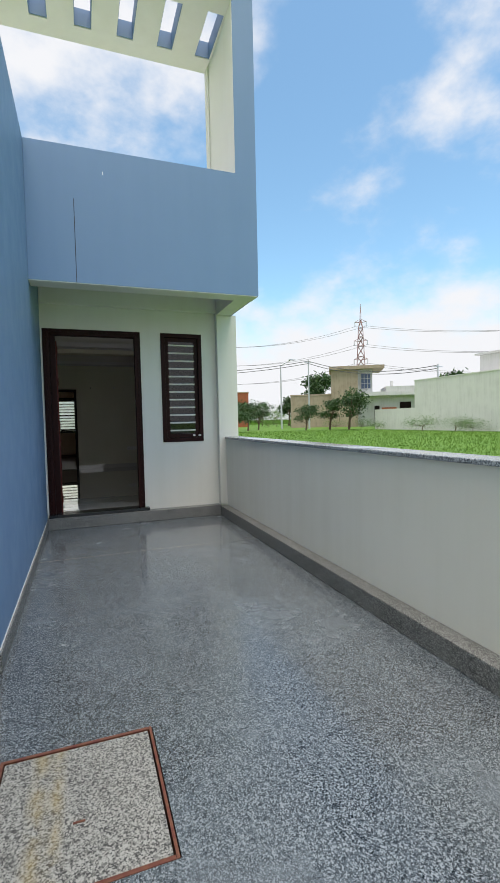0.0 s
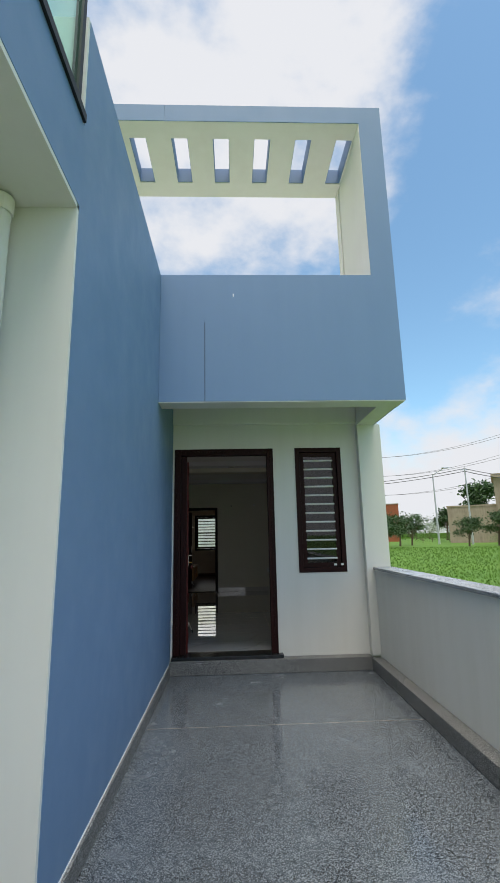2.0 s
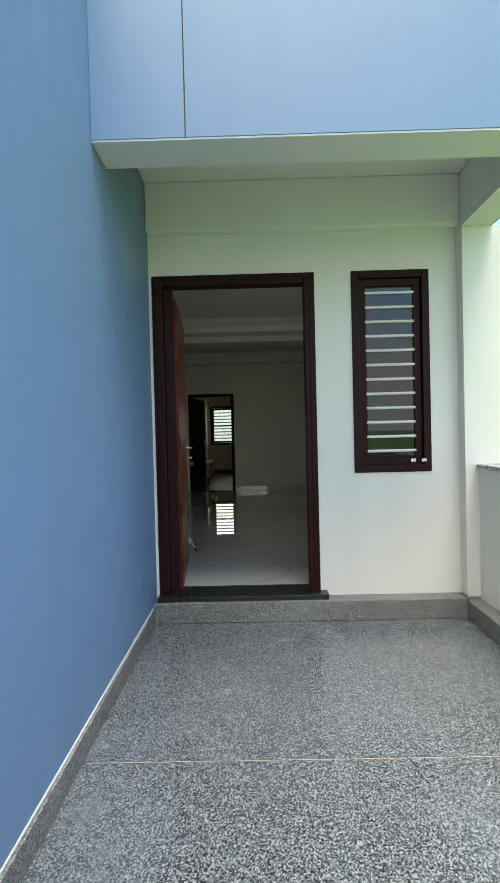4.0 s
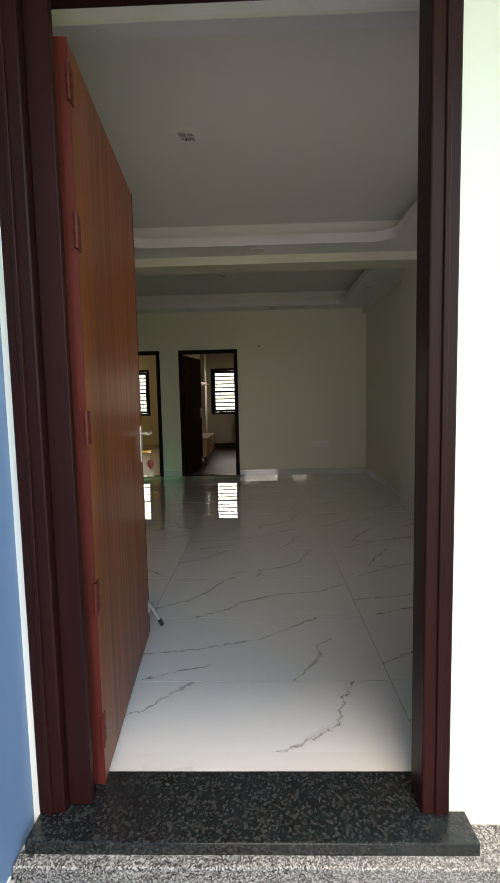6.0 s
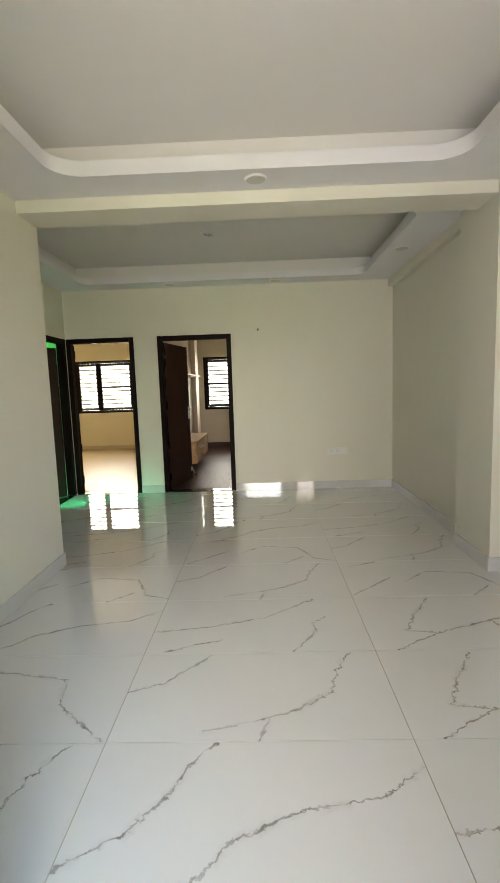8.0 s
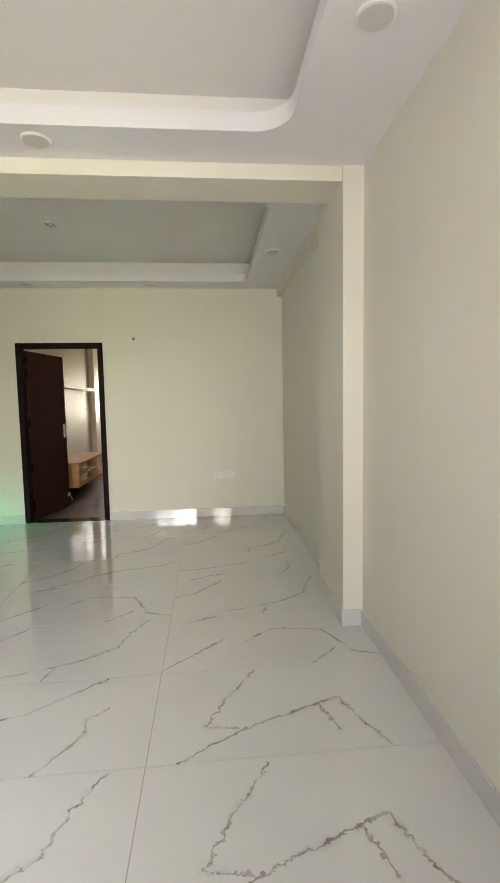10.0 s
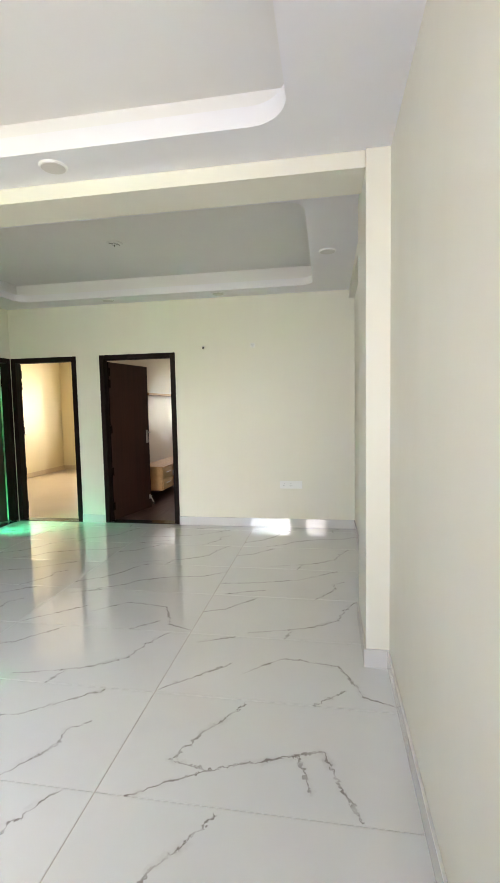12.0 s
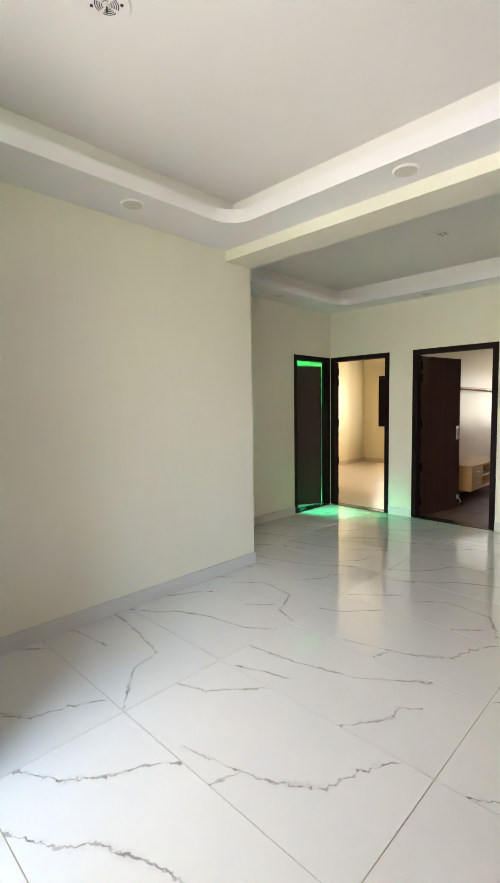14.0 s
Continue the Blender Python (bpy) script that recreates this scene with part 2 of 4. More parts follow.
BLUE = paint("blue_paint", (0.145, 0.250, 0.40), (0.12, 0.22, 0.365), 0.5)
CREAM = paint("exterior_cream_paint", (0.78, 0.765, 0.69), (0.68, 0.66, 0.57), 0.6, 0.45)
ROOM = paint("room_cream_paint", (0.74, 0.718, 0.61), (0.70, 0.675, 0.555), 0.5, 0.4)
BEIGE = paint("bedroom_beige_paint", (0.72, 0.62, 0.50), (0.67, 0.57, 0.45), 0.5, 0.4)
YELLOWISH = paint("room_yellow_paint", (0.74, 0.66, 0.44), (0.70, 0.61, 0.40), 0.5, 0.4)
CEIL = paint("ceiling_white_paint", (0.745, 0.735, 0.70), (0.70, 0.69, 0.655), 0.6, 0.3)
LIP = paint("ceiling_edge_white", (0.76, 0.755, 0.765), (0.72, 0.715, 0.725), 0.5, 0.3)
GRANITE = granite("terrace_granite", (0.090, 0.107, 0.121), (0.012, 0.015, 0.018), (0.27, 0.30, 0.325), 0.10, 0.6)
GRANITE_TRIM = granite("trim_granite", (0.165, 0.165, 0.157), (0.008, 0.008, 0.008), (0.42, 0.42, 0.40), 0.35, 0.6)
CAP = granite("cap_granite", (0.30, 0.33, 0.36), (0.10, 0.11, 0.12), (0.52, 0.54, 0.55), 0.15)
CV = Mat("stained_cover_granite", (0.3, 0.3, 0.3), 0.5)
cvv = CV.node("TexVoronoi", Scale=190.0)
CV.l.new(CV.coords(), cvv.inputs["Vector"])
cvs, cvx = CV.node("SeparateColor"), CV.node("SeparateXYZ")
CV.l.new(cvv.outputs["Color"], cvs.inputs["Color"])
CV.l.new(CV.coords(), cvx.inputs["Vector"])
cvc = CV.mix(CV.span(CV.math("ADD", cvs.outputs["Red"], CV.noise(75, 4, 0.7)), 0.6, 1.3), (0.03, 0.03, 0.03), (0.33, 0.325, 0.30))
for c_at, c_w in ((-0.14, 0.045), (-0.075, 0.035)):
    cvd = CV.math("ABSOLUTE", CV.math("ADD", CV.math("ADD", cvx.outputs["X"], -c_at), CV.math("MULTIPLY_ADD", CV.noise(7, 3), 0.04, -0.02)))
    cvm = CV.math("MULTIPLY", CV.span(cvd, 0.0, c_w, 0.45, 0.0), CV.span(CV.noise(9, 4), 0.35, 0.6))
    cvc = CV.mix(cvm, cvc, (0.30, 0.22, 0.07))
CV.colour(cvc).bump(CV.noise(75, 4, 0.7), 0.3, 0.002)
GRANITE_COVER = CV.m
RED_EDGE = wood("worn_red_paint", (0.135, 0.021, 0.016), (0.06, 0.011, 0.008), 0.45, 2.0, shine=0.2)
BLACK_STONE = granite("black_stone", (0.006, 0.012, 0.014), (0.006, 0.006, 0.007), (0.03, 0.03, 0.03), 0.12)
FRAME_WOOD = wood("red_brown_painted_wood", (0.015, 0.0042, 0.0036), (0.030, 0.0062, 0.005), 0.42, shine=0.15)
DARK_WOOD = wood("dark_brown_wood", (0.006, 0.0035, 0.003), (0.014, 0.0065, 0.005), 0.55, shine=0.12)
DOOR_WOOD = wood("teak_veneer", (0.29, 0.068, 0.014), (0.085, 0.020, 0.007), 0.36, 0.5)
LEAF_WOOD = wood("dark_veneer", (0.045, 0.018, 0.012), (0.026, 0.011, 0.008), 0.35)
OAK = wood("light_oak_laminate", (0.62, 0.36, 0.15), (0.48, 0.26, 0.10), 0.4, 1.0, 1)
BROWN_FLOOR = wood("brown_floor_tile", (0.105, 0.045, 0.028), (0.062, 0.026, 0.017), 0.42, 0.5, 1, 0.3)
MARBLE = marble("veined_white_tile")
TILE_A = printed_tile("veined_tile_zigzag", [[(-0.6, 0.0), (-0.45, 0.06), (-0.23, 0.29)], [(-0.22, -0.25), (0.03, -0.18), (0.16, -0.13), (0.33, -0.02), (0.37, 0.13), (0.47, 0.3)], [(0.0, -0.3), (0.05, -0.18)]])
TILE_B = printed_tile("veined_tile_sweep", [[(-0.6, -0.18), (-0.42, -0.07), (-0.32, 0.04), (-0.25, 0.19), (-0.16, 0.3)], [(-0.34, -0.3), (-0.17, -0.2), (-0.08, -0.1), (0.13, 0.0), (0.42, 0.05), (0.6, 0.17)]])
TILE_C = printed_tile("veined_tile_star", [[(-0.47, -0.3), (-0.2, -0.14), (0.16, -0.01), (0.24, 0.02), (0.31, -0.15), (0.38, -0.29)], [(-0.2, -0.14), (-0.36, -0.11), (-0.27, 0.06), (-0.12, 0.27)], [(0.14, -0.01), (0.2, -0.19)]])
TILE_D = printed_tile("veined_tile_long", [[(-0.6, -0.08), (-0.31, -0.04), (0.03, 0.06), (0.35, 0.29)], [(0.18, -0.3), (0.32, -0.1), (0.31, -0.01), (0.4, 0.06)], [(-0.5, -0.28), (-0.2, -0.17)]])
TILE_F = printed_tile("veined_tile_hook", [[(-0.45, 0.2), (-0.1, 0.17), (0.28, 0.1), (0.32, -0.08), (0.58, -0.29)], [(-0.58, -0.22), (-0.3, -0.1), (-0.02, -0.06)]])
TILE_E = printed_tile("veined_tile_arch", [[(-0.19, -0.09), (0.02, 0.09), (0.32, 0.05), (0.44, -0.21), (0.6, -0.26)], [(-0.58, -0.28), (-0.26, 0.0)], [(-0.5, 0.2), (-0.3, 0.29)], [(0.2, -0.3), (0.34, -0.17)]])
GROUT = Mat("grout", (0.40, 0.34, 0.26), 0.7).m
STEEL = Mat("brushed_steel", (0.62, 0.60, 0.56), 0.28, 1.0).m
BRASS = Mat("brass", (0.70, 0.48, 0.16), 0.3, 1.0).m
RUBBER = Mat("black_rubber", (0.012, 0.012, 0.012), 0.6).m
RED_TAG = Mat("red_plastic", (0.13, 0.010, 0.004), 0.5).m
WHITE_PLASTIC = Mat("white_plastic", (0.78, 0.78, 0.75), 0.35).m
DARK_HOLE = Mat("dark_slot", (0.02, 0.02, 0.02), 0.7).m
SLOT_GREY = Mat("grey_slot", (0.20, 0.19, 0.18), 0.6).m
LAMP_FACE = Mat("unlit_diffuser", (0.60, 0.58, 0.54), 0.45).m
RUST = Mat("rusty_iron", (0.10, 0.025, 0.018), 0.75)
RUST.colour(RUST.mix(RUST.span(RUST.noise(25, 5), 0.35, 0.65), (0.10, 0.022, 0.016), (0.14, 0.055, 0.028))).bump(RUST.noise(90, 4), 0.5, 0.004)
RUST = RUST.m
GRILLE = Mat("cream_painted_steel", (0.75, 0.74, 0.70), 0.4, 0.2).m
BARS = Mat("dark_painted_steel", (0.05, 0.035, 0.03), 0.45, 0.2).m


def glass(name, tint, rough=0.0, alpha=1.0):
    m = Mat(name, tint, rough)
    tr = m.node("BsdfTransparent", Color=(*tint, 1))
    gl = m.node("BsdfGlossy", Roughness=0.02)
    fr = m.node("Fresnel", IOR=1.5)
    mx = m.n.new("ShaderNodeMixShader")
    m.l.new(m.math("MULTIPLY", fr.outputs["Fac"], alpha), mx.inputs["Fac"])
    m.l.new(tr.outputs["BSDF"], mx.inputs[1])
    m.l.new(gl.outputs["BSDF"], mx.inputs[2])
    m.l.new(mx.outputs["Shader"], m.n["Material Output"].inputs["Surface"])
    return m.m


PANE = glass("clear_glass", (0.92, 0.95, 0.95))
DARK_PANE = glass("grey_glass", (0.30, 0.31, 0.33), 0, 1.3)
GREEN_PANE = glass("green_tinted_glass", (0.70, 0.92, 0.85), 0, 0.4)
sheet = Mat("green_fibre_sheet", (0.05, 0.55, 0.30), 0.5)
sheet_back = sheet.node("BsdfTranslucent", Color=(0.03, 0.62, 0.33, 1))
sheet_mix = sheet.node("MixShader", Fac=0.6)
for out, slot in ((sheet.b.outputs["BSDF"], 1), (sheet_back.outputs["BSDF"], 2)):
    sheet.l.new(out, sheet_mix.inputs[slot])
sheet.l.new(sheet_mix.outputs["Shader"], sheet.n["Material Output"].inputs["Surface"])
GREEN_SHEET = sheet.m

# ---------------------------------------------------------------- mesh helpers


def add_box(bm, x0, x1, y0, y1, z0, z1, bevel=0.0):
    r = bmesh.ops.create_cube(bm, size=1.0)
    vs = r["verts"]
    for v in vs:
        v.co = Vector(((x0 + x1) / 2 + v.co.x * (x1 - x0), (y0 + y1) / 2 + v.co.y * (y1 - y0), (z0 + z1) / 2 + v.co.z * (z1 - z0)))
    if bevel:
        es = {e for v in vs for e in v.link_edges}
        bmesh.ops.bevel(bm, geom=list(es), offset=bevel, segments=2, affect="EDGES", profile=0.5)
    return bm


def box(*a, bevel=0.0):
    return add_box(bmesh.new(), *a, bevel=bevel)


def add_rod(bm, p, q, r, r2=None, seg=10):
    p, q = Vector(p), Vector(q)
    m = Matrix.Translation((p + q) / 2) @ (q - p).to_track_quat("Z", "Y").to_matrix().to_4x4()
    bmesh.ops.create_cone(bm, cap_ends=True, segments=seg, radius1=r, radius2=r if r2 is None else r2, depth=(q - p).length, matrix=m)
    return bm


def rod(p, q, r, r2=None, seg=10):
    return add_rod(bmesh.new(), p, q, r, r2, seg)


def mesh_of(name, bm, material):
    me = bpy.data.meshes.new(name)
    bm.normal_update()
    bm.to_mesh(me)
    bm.free()
    me.materials.append(material)
    return me


def thing(name, bm, material, label="", category="", group="", kind=""):
    return tagged(new(name, mesh_of(name, bm, material)), label, category, group, kind)


def part(name, bm, material, parent, label=""):
    ob = new(name, mesh_of(name, bm, material))
    ob.parent = parent
    return tagged(ob, label)


def base(name, place, label, category, group="", kind=""):
    ob = new(name)
    ob.location = place
    ob.empty_display_size = 0.1
    return tagged(ob, label, category, group, kind)


def structure(name, bm, material, label="", category=""):
    return thing(name, bm, material, label, category, kind="structure")


def slab_with_holes(us, ws, t0, t1, holes, axes):
    """A flat slab over the spans us x ws, from t0 to t1 across, with rectangular holes. axes: which of x, y, z are u, w, t."""
    u = sorted({*us, *(h[i] for h in holes for i in (0, 1))})
    w = sorted({*ws, *(h[i] for h in holes for i in (2, 3))})
    u = [v for v in u if us[0] <= v <= us[1]]
    w = [v for v in w if ws[0] <= v <= ws[1]]

    def solid(i, j):
        if not (0 <= i < len(u) - 1 and 0 <= j < len(w) - 1):
            return False
        cu, cw = (u[i] + u[i + 1]) / 2, (w[j] + w[j + 1]) / 2
        return not any(h[0] < cu < h[1] and h[2] < cw < h[3] for h in holes)

    bm = bmesh.new()
    known = {}

    def vert(a, b, t):
        if (a, b, t) not in known:
            co = [0, 0, 0]
            co[axes[0]], co[axes[1]], co[axes[2]] = a, b, t
            known[(a, b, t)] = bm.verts.new(co)
        return known[(a, b, t)]

    for i in range(len(u) - 1):
        for j in range(len(w) - 1):
            if not solid(i, j):
                continue
            a, b, c, d = u[i], u[i + 1], w[j], w[j + 1]
            bm.faces.new([vert(a, c, t0), vert(a, d, t0), vert(b, d, t0), vert(b, c, t0)])
            bm.faces.new([vert(a, c, t1), vert(b, c, t1), vert(b, d, t1), vert(a, d, t1)])
            for ok, p, q in ((solid(i - 1, j), (a, c), (a, d)), (solid(i + 1, j), (b, d), (b, c)), (solid(i, j - 1), (b, c), (a, c)), (solid(i, j + 1), (a, d), (b, d))):
                if not ok:
                    bm.faces.new([vert(*p, t0), vert(*p, t1), vert(*q, t1), vert(*q, t0)])
    bmesh.ops.recalc_face_normals(bm, faces=bm.faces[:])
    return bm


def wall_x(x0, x1, z0, z1, y0, y1, holes=()):
    """A wall that runs along x; holes as x0, x1, z0, z1."""
    return slab_with_holes((x0, x1), (z0, z1), y0, y1, holes, (0, 2, 1))


def wall_y(y0, y1, z0, z1, x0, x1, holes=()):
    return slab_with_holes((y0, y1), (z0, z1), x0, x1, holes, (1, 2, 0))


# ---------------------------------------------------------------- terrace: structure
TZ = -0.17           # terrace floor
FY = -0.05           # outer face of the front wall
LX = -1.175          # blue side wall
BY = -1.24           # front of the balcony
DOOR = (-1.153, 0.065, 0.0, 2.40)
WIN = (0.34, 0.916, 0.892, 2.40)

terrace = structure("terrace_floor", slab_with_holes((-4.0, 1.2), (-11.0, FY + 0.1), TZ - 0.12, TZ, [(-1.06, -0.465, -5.115, -4.46)], (0, 1, 2)), GRANITE, "grey speckled polished granite terrace floor", "floor")
structure("pit_base", box(-1.06, -0.465, -5.115, -4.46, TZ - 0.2, TZ - 0.10), RUST, "rusty iron pit under the cover", "pit")

structure("wall_front", wall_x(LX - 2.2, 1.41, TZ, 3.06, FY, 0.18, [DOOR, WIN]), CREAM, "cream painted front wall with door and window openings", "wall")
structure("wall_blue_side", wall_y(-3.694, FY, TZ, 4.07, LX - 0.23, LX, []), BLUE, "blue painted side wall of the terrace", "wall")
structure("blue_wall_end", box(LX - 0.232, LX - 0.002, -3.716, -3.694, TZ, 2.927), CREAM, "cream end face of the blue wall", "wall")
structure("blue_wall_end_upper", box(LX - 0.232, LX - 0.002, -3.716, -3.694, 3.41, 4.07), CREAM, "cream end face above the balcony edge", "wall")
structure("wall_nook", box(LX - 2.6, LX - 0.232, -3.716, -3.66, TZ, 2.903), CREAM, "cream painted wall beside the blue wall", "wall")
structure("wall_nook_return", box(LX - 2.6, LX - 0.40, -6.2, -3.95, TZ + 0.004, 2.903), CREAM, "cream painted wall return", "wall")
structure("overhang", box(LX - 2.6, LX, -7.4, -3.694, 2.93, 3.40), BLUE, "blue painted upper balcony edge", "balcony")
structure("overhang_soffit", box(LX - 2.58, LX - 0.002, -7.38, -3.69, 2.905, 2.929), CREAM, "cream underside of the upper balcony", "ceiling")
structure("step_front", box(LX + 0.002, 1.118, FY - 0.135, FY, TZ, -0.026, bevel=0.006), GRANITE_TRIM, "granite step along the front wall", "step")
structure("curb_parapet", box(1.105, 1.222, -11.0, FY - 0.137, TZ, -0.036, bevel=0.005), GRANITE_TRIM, "granite curb at the parapet's foot", "curb")
structure("skirting_blue_wall", box(LX, LX + 0.014, -3.70, FY - 0.137, TZ, -0.06, bevel=0.003), GRANITE_TRIM, "granite skirting under the blue wall", "skirting")
structure("skirting_nook", box(LX - 0.60, LX + 0.014, -3.735, -3.717, TZ, -0.06), GRANITE_TRIM, "granite skirting at the cream wall", "skirting")
structure("skirting_nook_return", box(LX - 0.40, LX - 0.382, -6.2, -3.932, TZ, -0.06), GRANITE_TRIM, "granite skirting at the wall return", "skirting")
structure("parapet", box(1.222, 1.40, -11.0, FY - 0.10, TZ - 1.0, 0.915), CREAM, "cream painted terrace parapet", "parapet")
structure("parapet_cap", box(1.20, 1.425, -11.0, FY - 0.102, 0.915, 0.945, bevel=0.006), CAP, "polished grey granite parapet cap", "cap")
structure("pilaster", box(1.125, 1.41, FY - 0.10, FY, -0.026, 2.67), CREAM, "cream painted pilaster beside the window", "column")
structure("sill_black", box(DOOR[0], DOOR[1] + 0.05, FY - 0.10, 0.10, -0.028, 0.012, bevel=0.004), BLACK_STONE, "black polished stone door sill", "sill")

# balcony above the door
structure("balcony_front", wall_x(LX + 0.002, 1.343, 2.665, 6.25, BY, BY + 0.23, [(LX - 1, 1.085, 4.07, 6.03)]), BLUE, "blue painted balcony front with a large opening", "balcony")
structure("balcony_side", box(1.09, 1.339, BY + 0.232, -0.03, 3.061, 6.028), CREAM, "cream inner face of the balcony column", "balcony")
structure("balcony_side_skin", box(1.3395, 1.3435, BY + 0.232, -0.03, 2.668, 6.25), BLUE, "blue outer face of the balcony side", "balcony")
structure("balcony_soffit_beam", box(LX + 0.003, 1.335, BY + 0.004, BY + 0.23, 2.655, 2.6645), CREAM, "cream underside of the balcony beam", "ceiling")
structure("balcony_soffit", box(LX + 0.003, 1.124, BY + 0.237, FY, 3.06, 3.15), CREAM, "cream soffit over the entrance", "ceiling")
structure("entrance_lintel", box(LX + 0.003, 1.124, FY - 0.08, FY - 0.001, 2.70, 3.059, bevel=0.01), CREAM, "cream lintel over the entrance", "beam")
structure("balcony_front_back", box(LX + 0.003, 1.124, BY + 0.231, BY + 0.236, 2.666, 3.059), CREAM, "cream inner face of the balcony front", "beam")
structure("balcony_side_beam", box(1.125, 1.339, BY + 0.231, FY - 0.001, 2.672, 3.060), CREAM, "cream side beam under the balcony", "beam")
slots = [(0.872 - 0.5 * k, 1.072 - 0.5 * k, -1.0, -0.29) for k in range(7)]
structure("pergola_slab", slab_with_holes((-3.4, 1.339), (BY + 0.232, -0.03), 6.03, 6.246, slots, (0, 1, 2)), CREAM, "cream pergola slab with rectangular slots", "pergola")
for s in slots:
    structure("pergola_slot_lining", slab_with_holes((s[0], s[1]), (s[2], s[3]), 6.045, 6.25, [(s[0] + 0.006, s[1] - 0.006, s[2] + 0.006, s[3] - 0.006)], (0, 1, 2)), BLUE, "blue painted slot lining", "pergola")
structure("pergola_front_left", box(-3.4, LX, BY, BY + 0.23, 6.03, 6.25), BLUE, "blue pergola fascia", "pergola")
structure("balcony_corner_strip", box(1.075, 1.088, -0.19, -0.03, 4.08, 6.028), CREAM, "cream corner strip in the balcony opening", "trim")
structure("crack_line", box(-0.712, -0.706, BY - 0.0015, BY + 0.01, 2.664, 3.53), DARK_HOLE, "fine dark crack in the blue wall", "crack")

structure("paint_chip_blue", box(-0.414, -0.404, BY - 0.0015, BY + 0.01, 3.815, 3.85), WHITE_PLASTIC, "small white chip in the blue paint", "paint chip")
structure("opening_reveal_side", box(1.078, 1.0845, BY + 0.006, BY + 0.231, 4.072, 6.022), CREAM, "cream reveal of the balcony opening", "trim")
structure("opening_reveal_top", box(-3.4, 1.0845, BY + 0.006, BY + 0.231, 6.0225, 6.0295), CREAM, "cream reveal over the balcony opening", "trim")
structure("paint_edge", box(LX, LX + 0.004, -3.69, FY - 0.14, -0.058, -0.046, bevel=0.0015), WHITE_PLASTIC, "pale bare plaster line above the skirting", "trim")

# upper balcony rail
rail = base("glass_railing", (LX - 0.1, -5.5, 3.40), "glass railing in a black channel on the upper balcony", "railing")
for nm, bm, mt in (("channel", box(0.045, 0.115, -1.85, 1.79, 0.0, 0.05), RUBBER), ("pane", box(0.075, 0.087, -1.83, 1.70, 0.05, 0.75), GREEN_PANE), ("post", box(0.06, 0.10, 1.70, 1.74, 0.05, 0.80), RUBBER)):
    part(nm, bm, mt, rail)

# ---------------------------------------------------------------- terrace: things
cover = base("manhole_cover", (-0.765, -4.79, TZ), "square granite manhole cover with a rusty iron rim", "manhole cover")
part("slab", box(-0.278, 0.278, -0.308, 0.308, -0.05, 0.0, bevel=0.003), GRANITE_COVER, cover)
for a in ((-0.295, -0.283, -0.327, 0.327), (0.2845, 0.295, -0.327, 0.327), (-0.283, 0.283, -0.327, -0.313), (-0.283, 0.283, 0.313, 0.327)):
    part("rim", box(*a, -0.05, 0.003), RUST, cover, "rusty iron rim")
part("lifting_hook", box(-0.02, 0.02, -0.08, -0.072, 0.0, 0.004, bevel=0.0015), RUST, cover)


def door_frame(name, x0, x1, top, y0, y1, w, material, label, stop=True):
    """A frame of two posts and a head, moulded at its face, in an opening that runs along x."""
    ob = base(name, (x0, y0, 0), label, "door frame", kind="structure")
    d = y1 - y0
    W = x1 - x0
    for nm, a in (("post", (0, w, 0, d, 0.012, top)), ("post", (W - w, W, 0, d, 0.012, top)), ("head", (w, W - w, 0, d, top - w, top))):
        part(nm, box(*a, bevel=0.006), material, ob)
    if stop:
        for nm, a in (("bead", (w * 0.35, w * 0.55, -0.008, 0, 0.012, top - w * 0.35)), ("bead", (W - w * 0.55, W - w * 0.35, -0.008, 0, 0.012, top - w * 0.35)), ("bead", (w * 0.55, W - w * 0.55, -0.008, 0, top - w * 0.55, top - w * 0.35))):
            part(nm, box(*a, bevel=0.003), material, ob)
    return ob


structure("terrace_joint", box(-1.2, -1.1975, -6.5, -3.74, TZ, TZ + 0.0012), DARK_HOLE, "thin dark joint in the granite floor", "joint")
structure("terrace_joint_cross", box(-1.15, 1.10, -1.602, -1.6008, TZ, TZ + 0.0012), GROUT, "thin pale joint in the granite floor", "joint")
pipe = base("drain_pipe", (LX - 0.335, -3.79, TZ), "cream painted drain pipe beside the blue wall", "pipe")
part("tube", rod((0, 0, 0), (0, 0, 2.98), 0.055, seg=24), CREAM, pipe)
part("collar", rod((0, 0, 2.98), (0, 0, 3.06), 0.066, seg=24), CREAM, pipe)
entrance = door_frame("door_1", DOOR[0], DOOR[1], 2.40, FY - 0.012, 0.042, 0.080, FRAME_WOOD, "red-brown painted wooden door frame at the entrance")
part("rebate", box(0.081, 0.150, 0.030, 0.056, 0.014, 2.312, bevel=0.003), FRAME_WOOD, entrance, "worn red painted rebate")


def hinge(parent, place, edge_mat):
    x, y, z = place
    bm = box(x - 0.003, x + 0.030, y - 0.003, y + 0.0, z - 0.05, z + 0.05)
    add_rod(bm, (x - 0.006, y, z - 0.05), (x - 0.006, y, z + 0.05), 0.007, seg=8)
    for k in (-0.03, 0.0, 0.03):
        add_rod(bm, (x + 0.016, y - 0.003, z + k), (x + 0.016, y - 0.005, z + k), 0.004, seg=8)
    h = part("hinge", bm, edge_mat, parent, "painted steel hinge")
    return h


